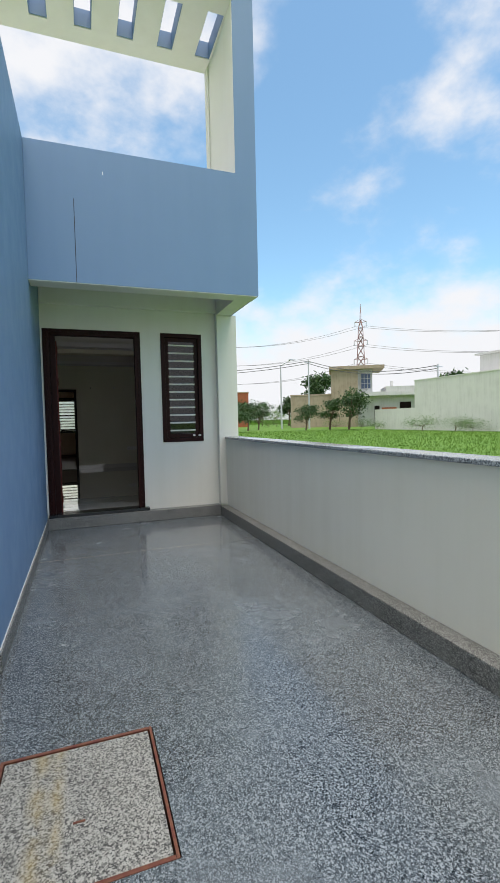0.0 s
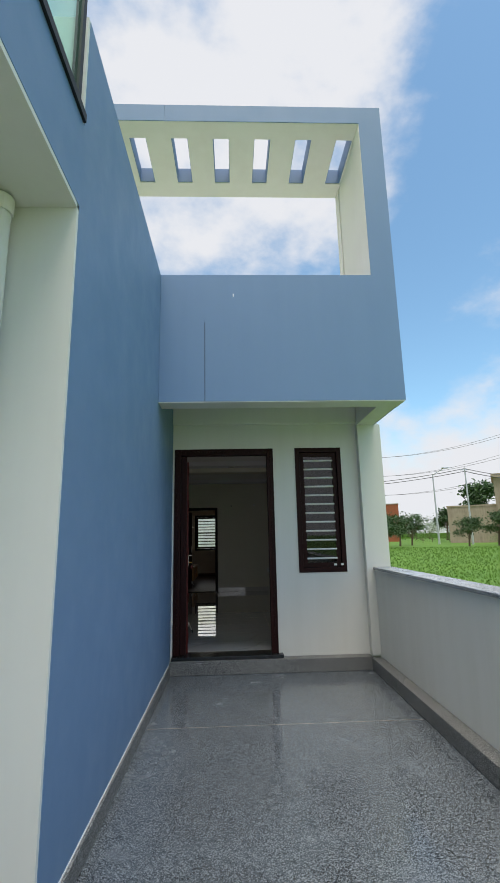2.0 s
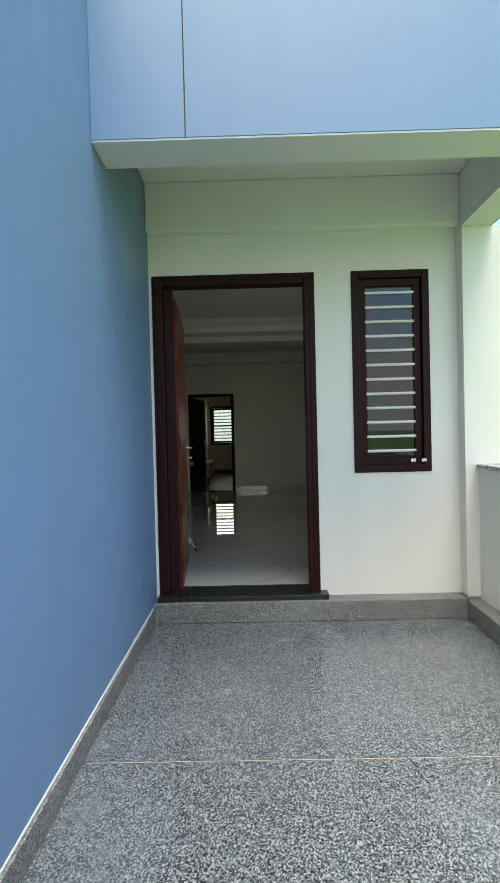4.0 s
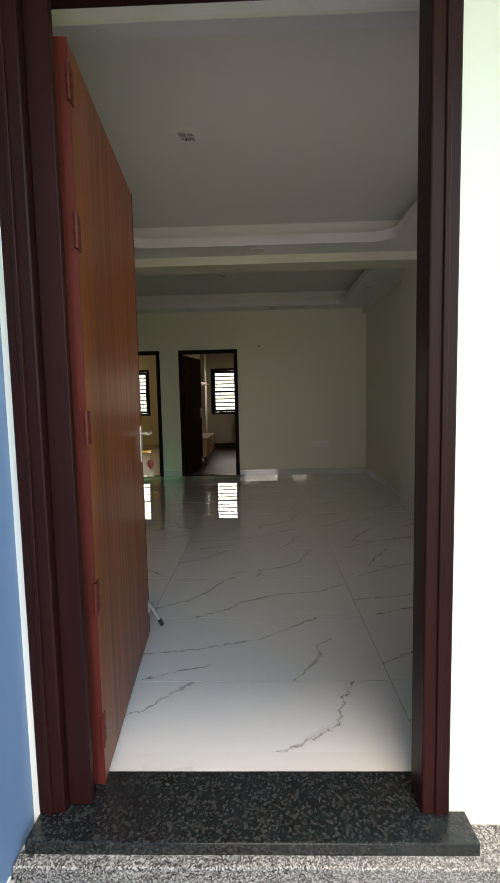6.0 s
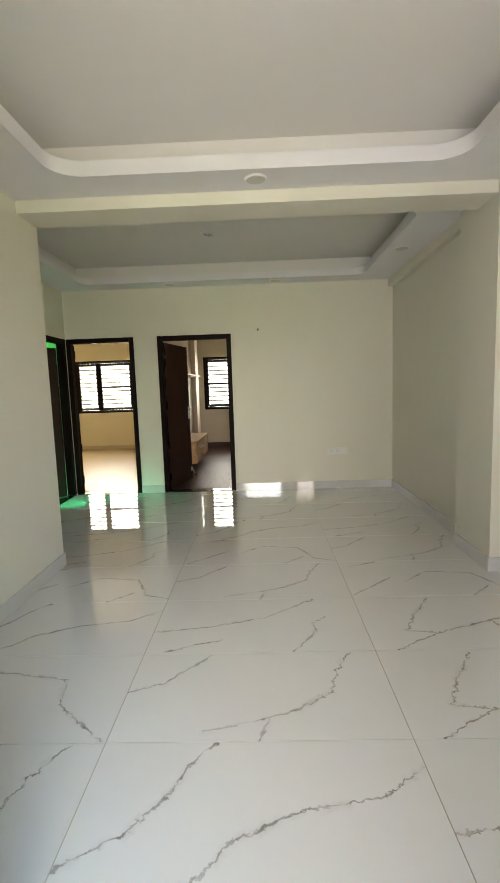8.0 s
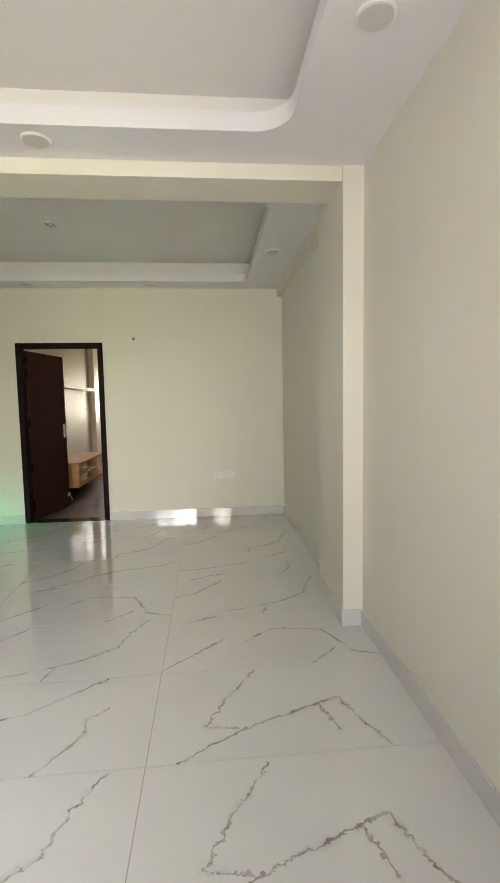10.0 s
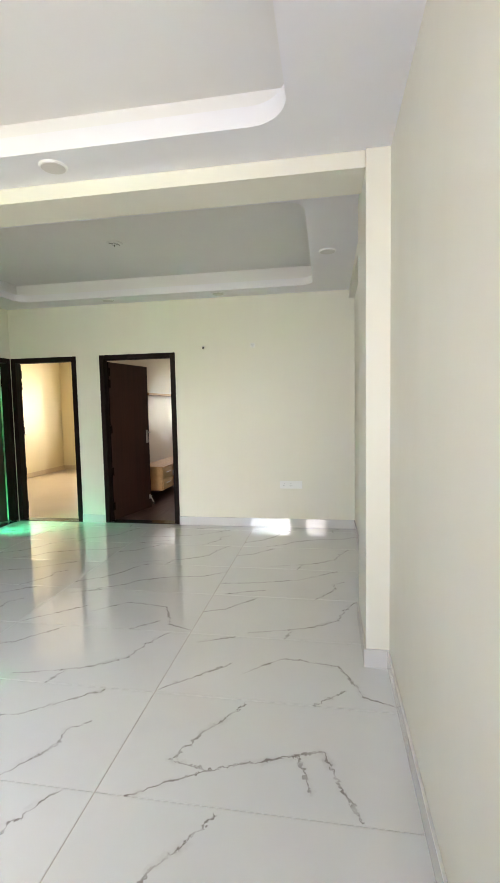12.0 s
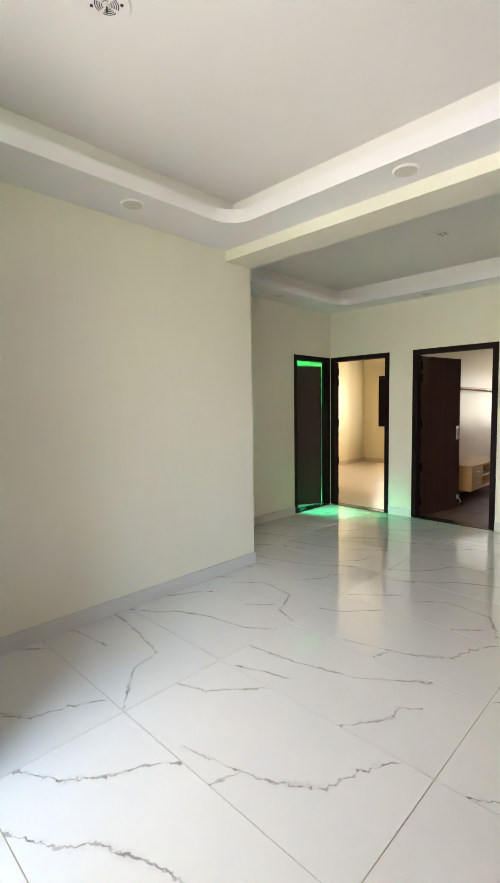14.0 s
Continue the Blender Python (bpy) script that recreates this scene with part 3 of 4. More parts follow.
def door_leaf(name, hinge_at, angle, width, height, material, label, edge, stopper=True, keys=False, thick=0.038, thumb=True):
    """A flush leaf hung at hinge_at; at angle 0 it runs along +x, its front to -y. Handle on both faces."""
    ob = base(name, hinge_at, label, "door")
    ob.rotation_euler = (0, 0, radians(angle))
    leaf = part("leaf", box(0.004, width - 0.004, 0.002, thick - 0.002, 0.0, height, bevel=0.002), material, ob)
    part("edge_strip", box(0.0, 0.004, 0, thick, 0, height), edge, ob, "painted leaf edge")
    part("edge_strip", box(width - 0.004, width, 0, thick, 0, height), edge, ob, "painted leaf edge")
    for z in (0.18, 0.62, 1.15, 1.72, height - 0.12):
        hinge(ob, (0.0, 0.0, z), edge)
    hx, hz = width - 0.048, 1.02
    for side, y in ((-1, 0.0), (1, thick)):
        plate = part("handle_plate", box(hx - 0.022, hx + 0.022, min(y, y + side * 0.007), max(y, y + side * 0.007), hz - 0.095, hz + 0.085, bevel=0.002), STEEL, ob, "brushed steel handle plate")
        bm = rod((hx, y, hz + 0.05), (hx, y + side * 0.05, hz + 0.05), 0.009)
        add_rod(bm, (hx + 0.005, y + side * 0.05, hz + 0.05), (hx - 0.085, y + side * 0.045, hz + 0.05), 0.009, 0.007)
        part("lever", bm, STEEL, ob, "brushed steel lever")
    if keys:
        y = 0.0
        bm = rod((hx, y - 0.007, hz - 0.045), (hx, y - 0.035, hz - 0.045), 0.008)
        add_box(bm, hx - 0.003, hx + 0.003, y - 0.05, y - 0.03, hz - 0.052, hz - 0.038)
        part("key", bm, BRASS, ob, "brass key in the lock")
        bm = bmesh.new()
        bmesh.ops.create_uvsphere(bm, u_segments=16, v_segments=10, radius=0.5)
        for v in bm.verts:
            v.co = Vector((hx + v.co.x * 0.009, y - 0.046 + v.co.y * 0.032, hz - 0.105 + v.co.z * 0.048 * (1 - 0.35 * v.co.z)))
        tag = part("key_tag", bm, RED_TAG, ob, "red plastic key tag")
        part("tag_string", rod((hx, y - 0.046, hz - 0.05), (hx, y - 0.046, hz - 0.082), 0.0015, seg=6), RUBBER, ob)
    if stopper:
        sx = width - 0.03
        st = part("door_stopper", box(sx - 0.018, sx + 0.018, -0.010, 0.0, 0.125, 0.185, bevel=0.002), STEEL, ob, "chrome fold-down door stopper")
        bm = rod((sx, -0.012, 0.165), (sx + 0.01, -0.055, 0.075), 0.008)
        add_rod(bm, (sx - 0.02, -0.014, 0.165), (sx + 0.02, -0.014, 0.165), 0.009)
        part("stopper_arm", bm, STEEL, st)
        part("stopper_foot", rod((sx + 0.010, -0.053, 0.080), (sx + 0.013, -0.068, 0.045), 0.010, 0.011), RUBBER, st, "black rubber foot")
    return ob


door_leaf("entrance_door", (-0.988, 0.048, 0.012), 95.4, 0.98, 2.245, DOOR_WOOD, "open teak veneer entrance door with steel handle", RED_EDGE, keys=True)


def barred_window(name, x0, x1, z0, z1, y0, y1, material, label, bars, w, sashes, bar_mat, pane_mat, bar_r=0.009, flat=False, bar_at=0.8, inset=0.0):
    """A framed window in a wall along x: outer frame, sashes (x0, x1, crossbar heights), glass and level bars behind it."""
    ob = base(name, (x0, y0, z0), label, "window", kind="structure")
    W, H, D = x1 - x0, z1 - z0, y1 - y0
    for a in ((0, w, 0, D, 0, H), (W - w, W, 0, D, 0, H), (w, W - w, 0, D, 0, w), (w, W - w, 0, D, H - w, H)):
        part("frame_bar", box(*a, bevel=0.004), material, ob)
    for sx0, sx1, mids in sashes:
        s = 0.05
        zs = [w + 0.004, *mids, H - w - 0.004]
        sash = part("sash", slab_with_holes((sx0, sx1), (w + 0.004, H - w - 0.004), D * 0.25, D * 0.25 + 0.035,
                    [(sx0 + s, sx1 - s, zs[i] + (s if i == 0 else 0.022), zs[i + 1] - (s if i == len(zs) - 2 else 0.022)) for i in range(len(zs) - 1)], (0, 2, 1)), material, ob)
        pn = part("pane", box(sx0 + s - 0.006, sx1 - s + 0.006, D * 0.25 + 0.014, D * 0.25 + 0.019, w + s, H - w - s), pane_mat, sash)
        pn.visible_shadow = False
    for i in range(bars):
        e = w + inset
        z = e + (H - 2 * e) * (i + 0.5) / bars
        part("grille_bar", box(w, W - w, D + 0.004, D + 0.010, z - bar_r, z + bar_r) if flat else rod((e, D * bar_at, z), (W - e, D * bar_at, z), bar_r, seg=8), bar_mat, ob)
    return ob


fw = barred_window("window_1", *WIN, FY - 0.012, 0.06, FRAME_WOOD, "red-brown framed window with cream level bars", 12, 0.055, [(0.06, 0.516, [])], GRILLE, DARK_PANE, 0.011, bar_at=0.30, inset=0.05)
for k in (0.42, 0.50):
    part("paint_chip", box(k, k + 0.035, -0.0025, 0.002, 0.075, 0.098, bevel=0.001), WHITE_PLASTIC, fw, "bare white chip in the paint")

# ---------------------------------------------------------------- living room: structure
RX, FRX, QX, FLX, BKY = 1.252, 1.237, -2.09, -3.0, 6.21
D1 = (-2.990, -2.105)
D2 = (-1.797, -0.838)
D0 = (5.40, 6.20)
DH = 2.065
structure("floor_bed", box(-3.02, 1.30, 0.05, BKY + 0.02, -0.10, -0.0035), GROUT, "grout bed under the floor tiles", "floor")
structure("wall_right", box(RX, RX + 0.23, 0.18, 3.385, -0.1, 3.0), ROOM, "cream painted wall of the living room", "wall")
structure("wall_right_far", box(FRX, RX + 0.23, 3.98, BKY, -0.1, 3.0), ROOM, "cream painted wall of the dining end", "wall")
structure("column", box(1.132, RX + 0.23, 3.385, 3.98, -0.1, 2.9), ROOM, "cream painted column carrying the beam", "column")
structure("wall_left", box(FLX - 0.15, QX, 0.18, 3.69, -0.1, 3.0), ROOM, "cream painted wall ending in a corner", "wall")
structure("wall_left_far", wall_y(3.69, BKY, -0.1, 3.0, FLX - 0.15, FLX, [(D0[0], D0[1], -0.2, DH)]), ROOM, "cream painted wall with a door opening", "wall")
structure("wall_back", wall_x(FLX - 0.15, RX + 0.23, -0.1, 3.0, BKY, BKY + 0.15, [(D1[0], D1[1], -0.2, DH), (D2[0], D2[1], -0.2, DH)]), ROOM, "cream painted back wall with two door openings", "wall")
structure("wall_front_inner", wall_x(QX, RX, -0.02, 3.0, 0.180, 0.196, [(DOOR[0], DOOR[1], -1, DOOR[3]), WIN]), ROOM, "cream inner face of the front wall", "wall")
structure("beam", box(FLX, 1.131, 3.40, 3.692, 2.588, 2.90), ROOM, "cream beam across the room", "beam")
structure("cornice_right", box(FRX - 0.06, FRX, 3.982, BKY, 2.58, 2.669), ROOM, "cream ledge under the ceiling", "trim")
structure("ceiling", box(-3.3, 1.6, 0.05, BKY + 0.2, 2.90, 3.05), CEIL, "white painted ceiling", "ceiling")


def tray(name, x0, x1, y0, y1, hx0, hx1, hy0, hy1, z0, z1, r):
    """A lowered ceiling border with a round-cornered opening."""
    bm = bmesh.new()
    n = 16
    inner = []
    for cx, cy, a0 in ((hx1 - r, hy1 - r, 0), (hx0 + r, hy1 - r, 90), (hx0 + r, hy0 + r, 180), (hx1 - r, hy0 + r, 270)):
        for i in range(n + 1):
            a = radians(a0 + 90 * i / n)
            inner.append((cx + r * math.cos(a), cy + r * math.sin(a), a0 // 90))
    corner = ((x1, y1), (x0, y1), (x0, y0), (x1, y0))
    for z, flip in ((z0, True), (z1, False)):
        vi = [bm.verts.new((x, y, z)) for x, y, _ in inner]
        vo = [bm.verts.new((*c, z)) for c in corner]
        for i in range(len(inner)):
            j = (i + 1) % len(inner)
            ca, cb = inner[i][2], inner[j][2]
            f = [vi[i], vo[ca], vi[j]] if ca == cb else [vi[i], vo[ca], vo[cb], vi[j]]
            bm.faces.new(f)
        if z == z0:
            low = vi
        else:
            for i in range(len(inner)):
                j = (i + 1) % len(inner)
                bm.faces.new([low[i], low[j], vi[j], vi[i]]).smooth = False
    bmesh.ops.recalc_face_normals(bm, faces=bm.faces[:])
    return structure(name, bm, LIP, "white lowered ceiling border with rounded opening", "ceiling")


tray("ceiling_border_near", QX, RX, 0.196, 3.398, -1.68, 0.775, 0.62, 3.10, 2.67, 2.760, 0.18)
tray("ceiling_border_far", FLX, FRX, 3.694, BKY, -2.60, 0.80, 3.90, 5.90, 2.67, 2.745, 0.14)
for nm, a in (("near", (QX, RX, 0.196, 3.398, -1.80, 0.90, 0.48, 3.22)), ("far", (FLX, FRX, 3.694, BKY, -2.72, 0.92, 3.79, 6.02))):
    structure("cove_" + nm, slab_with_holes(a[0:2], a[2:4], 2.761, 2.899, [a[4:8]], (0, 1, 2)), CEIL, "shaded cove above the ceiling border", "ceiling")

# skirting tiles
for nm, a in (("skirting_right", (RX - 0.012, RX, 0.2, 3.373)), ("skirting_right_far", (FRX - 0.012, FRX, 3.992, BKY - 0.012)), ("skirting_column_front", (1.120, RX, 3.373, 3.385)), ("skirting_column_side", (1.120, 1.132, 3.385, 3.992)),
              ("skirting_left", (QX, QX + 0.012, 0.2, 3.70)), ("skirting_left_end", (QX - 0.6, QX, 3.69, 3.702)), ("skirting_left_far", (FLX, FLX + 0.012, 3.70, D0[0])),
              ("skirting_back_mid", (D1[1], D2[0], BKY - 0.012, BKY)), ("skirting_back", (D2[1], FRX, BKY - 0.012, BKY))):
    structure(nm, box(*a, 0.0, 0.10, bevel=0.002), MARBLE, "white veined tile skirting", "skirting")

# door frames in the back and left walls
door_frame("door_2", D2[0], D2[1], DH, BKY - 0.012, BKY + 0.09, 0.06, DARK_WOOD, "dark brown wooden door frame", False)
door_frame("door_3", D1[0], D1[1], DH, BKY - 0.012, BKY + 0.09, 0.06, DARK_WOOD, "dark brown wooden door frame", False)
f0 = door_frame("door_4", -0.80, 0.0, DH, -0.012, 0.09, 0.06, DARK_WOOD, "dark brown wooden door frame in the side wall", False)
f0.matrix_basis = pose(FLX, D0[0], 0, 0, 0, 90) @ Matrix.Translation((0.0, -0.005, 0))
door_leaf("bedroom_door", (D2[0] + 0.065, BKY + 0.092, 0.008), 78, 0.83, 1.985, LEAF_WOOD, "open dark brown bedroom door with steel handle", DARK_WOOD)
door_leaf("room_door", (D1[0] + 0.065, BKY + 0.092, 0.008), 128, 0.72, 1.985, LEAF_WOOD, "dark brown room door opened wide", DARK_WOOD, stopper=False)
door_leaf("shaft_door", (FLX - 0.115, D0[1] - 0.085, 0.02), 241, 0.71, 1.93, LEAF_WOOD, "dark brown door standing ajar with green light behind", DARK_WOOD, stopper=False)
for nm, a in (("threshold_door_2", (*D2, BKY, BKY + 0.15)), ("threshold_door_3", (*D1, BKY, BKY + 0.15))):
    structure(nm, box(*a, -0.10, 0.006), BLACK_STONE, "black stone threshold", "threshold")
structure("threshold_door_4", box(FLX - 0.15, FLX, *D0, -0.10, 0.006), BLACK_STONE, "black stone threshold", "threshold")

# shaft behind the side door
structure("shaft_floor", box(-4.3, FLX - 0.15, 5.2, 6.4, -0.1, 0.0), MARBLE, "tiled shaft floor", "floor")
structure("shaft_wall_far", box(-4.4, -4.3, 5.2, 6.4, 0.0, 2.9), ROOM, "shaft wall", "wall")
structure("shaft_wall_near", box(-4.3, FLX - 0.15, 5.1, 5.2, 0.0, 2.9), ROOM, "shaft wall", "wall")
structure("shaft_wall_back", box(-4.3, FLX - 0.15, 6.362, 6.45, 0.0, 2.9), ROOM, "shaft wall", "wall")
structure("shaft_roof", box(-4.4, FLX - 0.15, 5.1, 6.45, 2.8, 2.82), GREEN_SHEET, "green translucent roof sheet over the shaft", "roof")

# ---------------------------------------------------------------- rooms behind the doors
BW = 11.0
R1 = (-5.3, -2.03)
R2 = (-1.93, 2.0)
WZ = (0.88, 2.10)
W1 = (-4.90, -3.45)
W2 = (-1.80, -0.75)
IVORY_FLOOR = Mat("ivory_floor_tile", (0.62, 0.50, 0.34), 0.32)
IVORY_FLOOR.b.inputs["Specular IOR Level"].default_value = 0.2
IVORY_FLOOR.colour(IVORY_FLOOR.mix(IVORY_FLOOR.noise(3, 5), (0.64, 0.53, 0.37), (0.57, 0.45, 0.30)))
structure("floor_room", box(R1[0], R1[1], BKY + 0.15, BW, -0.1, 0.0), IVORY_FLOOR.m, "cream tiled floor", "floor")
structure("floor_bedroom", box(R2[0], R2[1], BKY + 0.15, BW, -0.1, -0.004), GROUT, "grout bed under brown tiles", "floor")
structure("wall_room_back", wall_x(R1[0] - 0.2, -1.98, -0.1, 3.0, BW, BW + 0.2, [(*W1, *WZ)]), YELLOWISH, "yellow cream wall with window", "wall")
structure("wall_bedroom_back", wall_x(-1.98, R2[1] + 0.2, -0.1, 3.0, BW, BW + 0.2, [(*W2, *WZ)]), BEIGE, "cream wall with window", "wall")
structure("wall_room_left", box(R1[0] - 0.2, R1[0], BKY + 0.15, BW, -0.1, 3.0), YELLOWISH, "yellow cream wall", "wall")
structure("wall_between_rooms", box(R1[1], R2[0], BKY + 0.15, BW, -0.1, 3.0), BEIGE, "cream wall between the rooms", "wall")
structure("wall_bedroom_right", box(R2[1], R2[1] + 0.2, BKY + 0.15, BW, -0.1, 3.0), BEIGE, "cream wall", "wall")
structure("wall_room_front", box(R1[0] - 0.2, FLX - 0.152, BKY + 0.15, BKY + 0.25, -0.1, 3.0), YELLOWISH, "yellow cream wall", "wall")
structure("wall_bedroom_front", box(RX + 0.232, R2[1], BKY + 0.05, BKY + 0.15, -0.1, 3.0), ROOM, "cream wall", "wall")
structure("ceiling_rooms", box(R1[0] - 0.2, R2[1] + 0.2, BKY + 0.152, BW + 0.2, 2.87, 3.0), CEIL, "white ceiling", "ceiling")
structure("column_bedroom", box(R2[0], R2[0] + 0.10, 9.9, 10.3, 0.0, 2.87), BEIGE, "cream pilaster", "column")
structure("skirting_room", box(R1[0], R1[1], BW - 0.012, BW, 0.0, 0.10), IVORY_FLOOR.m, "cream tile skirting", "skirting")
structure("skirting_room_left", box(R1[0], R1[0] + 0.012, BKY + 0.3, BW - 0.014, 0.0, 0.10), IVORY_FLOOR.m, "cream tile skirting", "skirting")
structure("skirting_bedroom", box(R2[0] + 0.012, R2[1], BW - 0.012, BW, 0.0, 0.10), BROWN_FLOOR, "brown tile skirting", "skirting")
structure("skirting_bedroom_left", box(R2[0], R2[0] + 0.012, BKY + 0.3, 9.89, 0.0, 0.10), BROWN_FLOOR, "brown tile skirting", "skirting")
sliding = barred_window("window_2", *W1, *WZ, BW + 0.02, BW + 0.10, DARK_WOOD, "dark brown sliding window with level bars", 11, 0.06, [(0.06, 0.60, []), (0.62, 1.39, [0.60])], BARS, PANE, 0.017)
part("mullion", box(0.575, 0.675, 0.012, 0.062, 0.062, WZ[1] - WZ[0] - 0.062, bevel=0.003), DARK_WOOD, sliding)
part("side_stile", box(0.062, 0.16, 0.012, 0.062, 0.062, WZ[1] - WZ[0] - 0.062, bevel=0.003), DARK_WOOD, sliding)
barred_window("window_3", *W2, *WZ, BW + 0.02, BW + 0.10, DARK_WOOD, "dark brown window with level bars", 11, 0.06, [(0.06, 0.99, [0.60])], BARS, PANE, 0.017)

# television cabinet and shelf in the bedroom
tv = base("tv_cabinet", (R2[0], 8.3, 0.16), "light oak wall-hung television cabinet with drawers", "cabinet")
part("body", slab_with_holes((-0.75, 0.75), (0.0, 0.34), 0.0, 0.38, [(-0.30, 0.30, 0.02, 0.32)], (1, 2, 0)), OAK, tv)
part("back_panel", box(0.002, 0.012, -0.30, 0.30, 0.02, 0.32), OAK, tv)
part("niche_shelf", box(0.012, 0.37, -0.30, 0.30, 0.16, 0.175), WHITE_PLASTIC, tv)
for y in (-0.74, 0.31):
    for z in (0.012, 0.176):
        dr = part("drawer", box(0.382, 0.396, y, y + 0.43, z, z + 0.152, bevel=0.002), OAK, tv)
        part("handle", rod((0.404, y + 0.13, z + 0.09), (0.404, y + 0.30, z + 0.09), 0.005), STEEL, dr, "steel bar handle")
part("top", box(-0.002, 0.40, -0.76, 0.76, 0.342, 0.362, bevel=0.002), OAK, tv)
shelf = base("wall_shelf", (R2[0], 8.5, 1.62), "long oak shelf on the bedroom wall", "shelf")
part("board", box(0.0, 0.20, -0.9, 1.38, 0.0, 0.03, bevel=0.002), OAK, shelf)
part("light_strip", box(0.02, 0.16, 0.35, 1.36, -0.012, -0.002), WHITE_PLASTIC, shelf)


def wall_plate(name, m, w, h, sockets, label, category="socket"):
    """A plastic plate on a wall; local x along the wall, -y out of it."""
    ob = base(name, (0, 0, 0), label, category)
    part("plate", box(-w / 2, w / 2, -0.009, 0.0, -h / 2, h / 2, bevel=0.003), WHITE_PLASTIC, ob)
    for x, z, a, b in sockets:
        part("slot", box(x - a / 2, x + a / 2, -0.0105, -0.008, z - b / 2, z + b / 2), SLOT_GREY, ob)
    ob.matrix_basis = m
    return ob


def pins(x):
    return [(x, 0.016, 0.005, 0.008), (x - 0.010, -0.010, 0.005, 0.006), (x + 0.010, -0.010, 0.005, 0.006)]


wall_plate("wall_socket", pose(0.515, BKY - 0.0, 0.50), 0.26, 0.09, pins(-0.08) + pins(0.0), "white double socket plate on the back wall")
wall_plate("wall_socket", pose(RX, 1.685, 1.084, 0, 0, -90), 0.21, 0.085, pins(-0.06) + pins(0.055), "white double socket plate on the side wall")
wall_plate("wall_socket", pose(R2[0], 7.95, 0.70, 0, 0, 90), 0.12, 0.09, pins(0), "white socket plate above the cabinet")
wall_plate("wall_switch", pose(R2[0], 7.9, 1.32, 0, 0, 90), 0.08, 0.12, [(0, 0, 0.03, 0.04)], "white switch plate on the bedroom wall", "switch")
hk = base("lamp_point", (-0.485, BKY, 2.11), "small beige lamp point on the back wall", "fixture")
part("rose", rod((0, 0, 0), (0, -0.018, 0), 0.018), LAMP_FACE, hk)
part("stub", rod((0, -0.018, 0), (0, -0.03, -0.02), 0.008), RUBBER, hk)
wall_plate("cable_point", pose(0.095, BKY, 2.11), 0.05, 0.05, [(-0.012, 0.01, 0.009, 0.009), (0.012, 0.01, 0.009, 0.009), (0, -0.012, 0.009, 0.009)], "small white cable outlet with three holes", "outlet")

# ceiling lamps and fan points


def downlight(place):
    ob = base("downlight", place, "unlit round white recessed downlight", "downlight", "ceiling downlights")
    bm = rod((0, 0, 0.0), (0, 0, -0.008), 0.072, 0.066, 32)
    part("rim", bm, WHITE_PLASTIC, ob)
    part("diffuser", rod((0, 0, -0.006), (0, 0, -0.0105), 0.060, seg=32), LAMP_FACE, ob)
    return ob


first_lamp = downlight((-0.462, 3.23, 2.67))
for x, y in ((0.945, 4.87), (0.955, 2.40), (-1.84, 2.39), (-0.255, 6.03), (-1.565, 6.03), (-2.77, 4.86), (0.955, 1.0), (-1.84, 1.0)):
    copy_thing(first_lamp, pose(x, y, 2.67))


def fan_point(x, y, z, s):
    ob = base("fan_point", (x, y, z), "round white ceiling fan box cover with slots", "ceiling fixture")
    part("plate", rod((0, 0, 0), (0, 0, -0.006), 0.135 * s, 0.13 * s, 40), CEIL, ob)
    for k in range(4):
        bm = bmesh.new()
        r = (0.026 + 0.012 * k) * s
        for q in range(4):
            pts = []
            for i in range(7):
                a = radians(q * 90 + 10 + 70 * i / 6)
                for rr in (r, r + 0.006 * s):
                    pts.append(bm.verts.new((rr * math.cos(a), rr * math.sin(a), -0.0066)))
            for i in range(6):
                bm.faces.new([pts[2 * i], pts[2 * i + 2], pts[2 * i + 3], pts[2 * i + 1]])
        part("slot_ring", bm, DARK_HOLE, ob)
    part("hub", rod((0, 0, -0.006), (0, 0, -0.012), 0.018 * s, seg=16), WHITE_PLASTIC, ob)
    part("hook", rod((0.0, 0.0, -0.012), (0.0, 0.0, -0.03), 0.005 * s, seg=8), RUBBER, ob)
    for a in (45, 225):
        part("screw", rod((0.085 * s * math.cos(radians(a)), 0.085 * s * math.sin(radians(a)), -0.006), (0.085 * s * math.cos(radians(a)), 0.085 * s * math.sin(radians(a)), -0.009), 0.006, seg=8), RUBBER, ob)
    return ob


fan_point(-0.90, 1.72, 2.899, 0.66)
fan_point(-0.95, 4.95, 2.899, 0.55)

# ---------------------------------------------------------------- outside
GZ = -0.45
EYE = Vector((-0.7, -6.47, 1.17))


def far(bearing, d, z=GZ):
    """A place at a compass bearing (degrees, clockwise from +y) and distance from the terrace's end."""
    a = radians(bearing)
    return Vector((EYE.x + d * math.sin(a), EYE.y + d * math.cos(a), z))


g = Mat("field_grass", (0.10, 0.22, 0.02), 0.8)
gn = g.noise(0.25, 6, 0.65)
g.colour(g.mix(g.span(gn, 0.35, 0.65), (0.070, 0.175, 0.009), (0.105, 0.215, 0.014)))
g.bump(g.noise(6, 5, 0.7), 0.8, 0.08)
structure("ground", slab_with_holes((-3000, 3000), (-3000, 3000), GZ - 1.0, GZ, [], (0, 1, 2)), g.m, "flat green grass field reaching the horizon", "ground")
ROADM = Mat("asphalt_road", (0.20, 0.20, 0.20), 0.85)
ROADM.colour(ROADM.mix(ROADM.noise(1.5, 5), (0.16, 0.16, 0.16), (0.24, 0.235, 0.22)))
OLD_WHITE = paint("weathered_whitewash", (0.74, 0.74, 0.73), (0.56, 0.56, 0.55), 0.8, 0.6)
PLASTER = paint("tan_plaster", (0.38, 0.31, 0.235), (0.24, 0.185, 0.135), 0.85, 0.9)
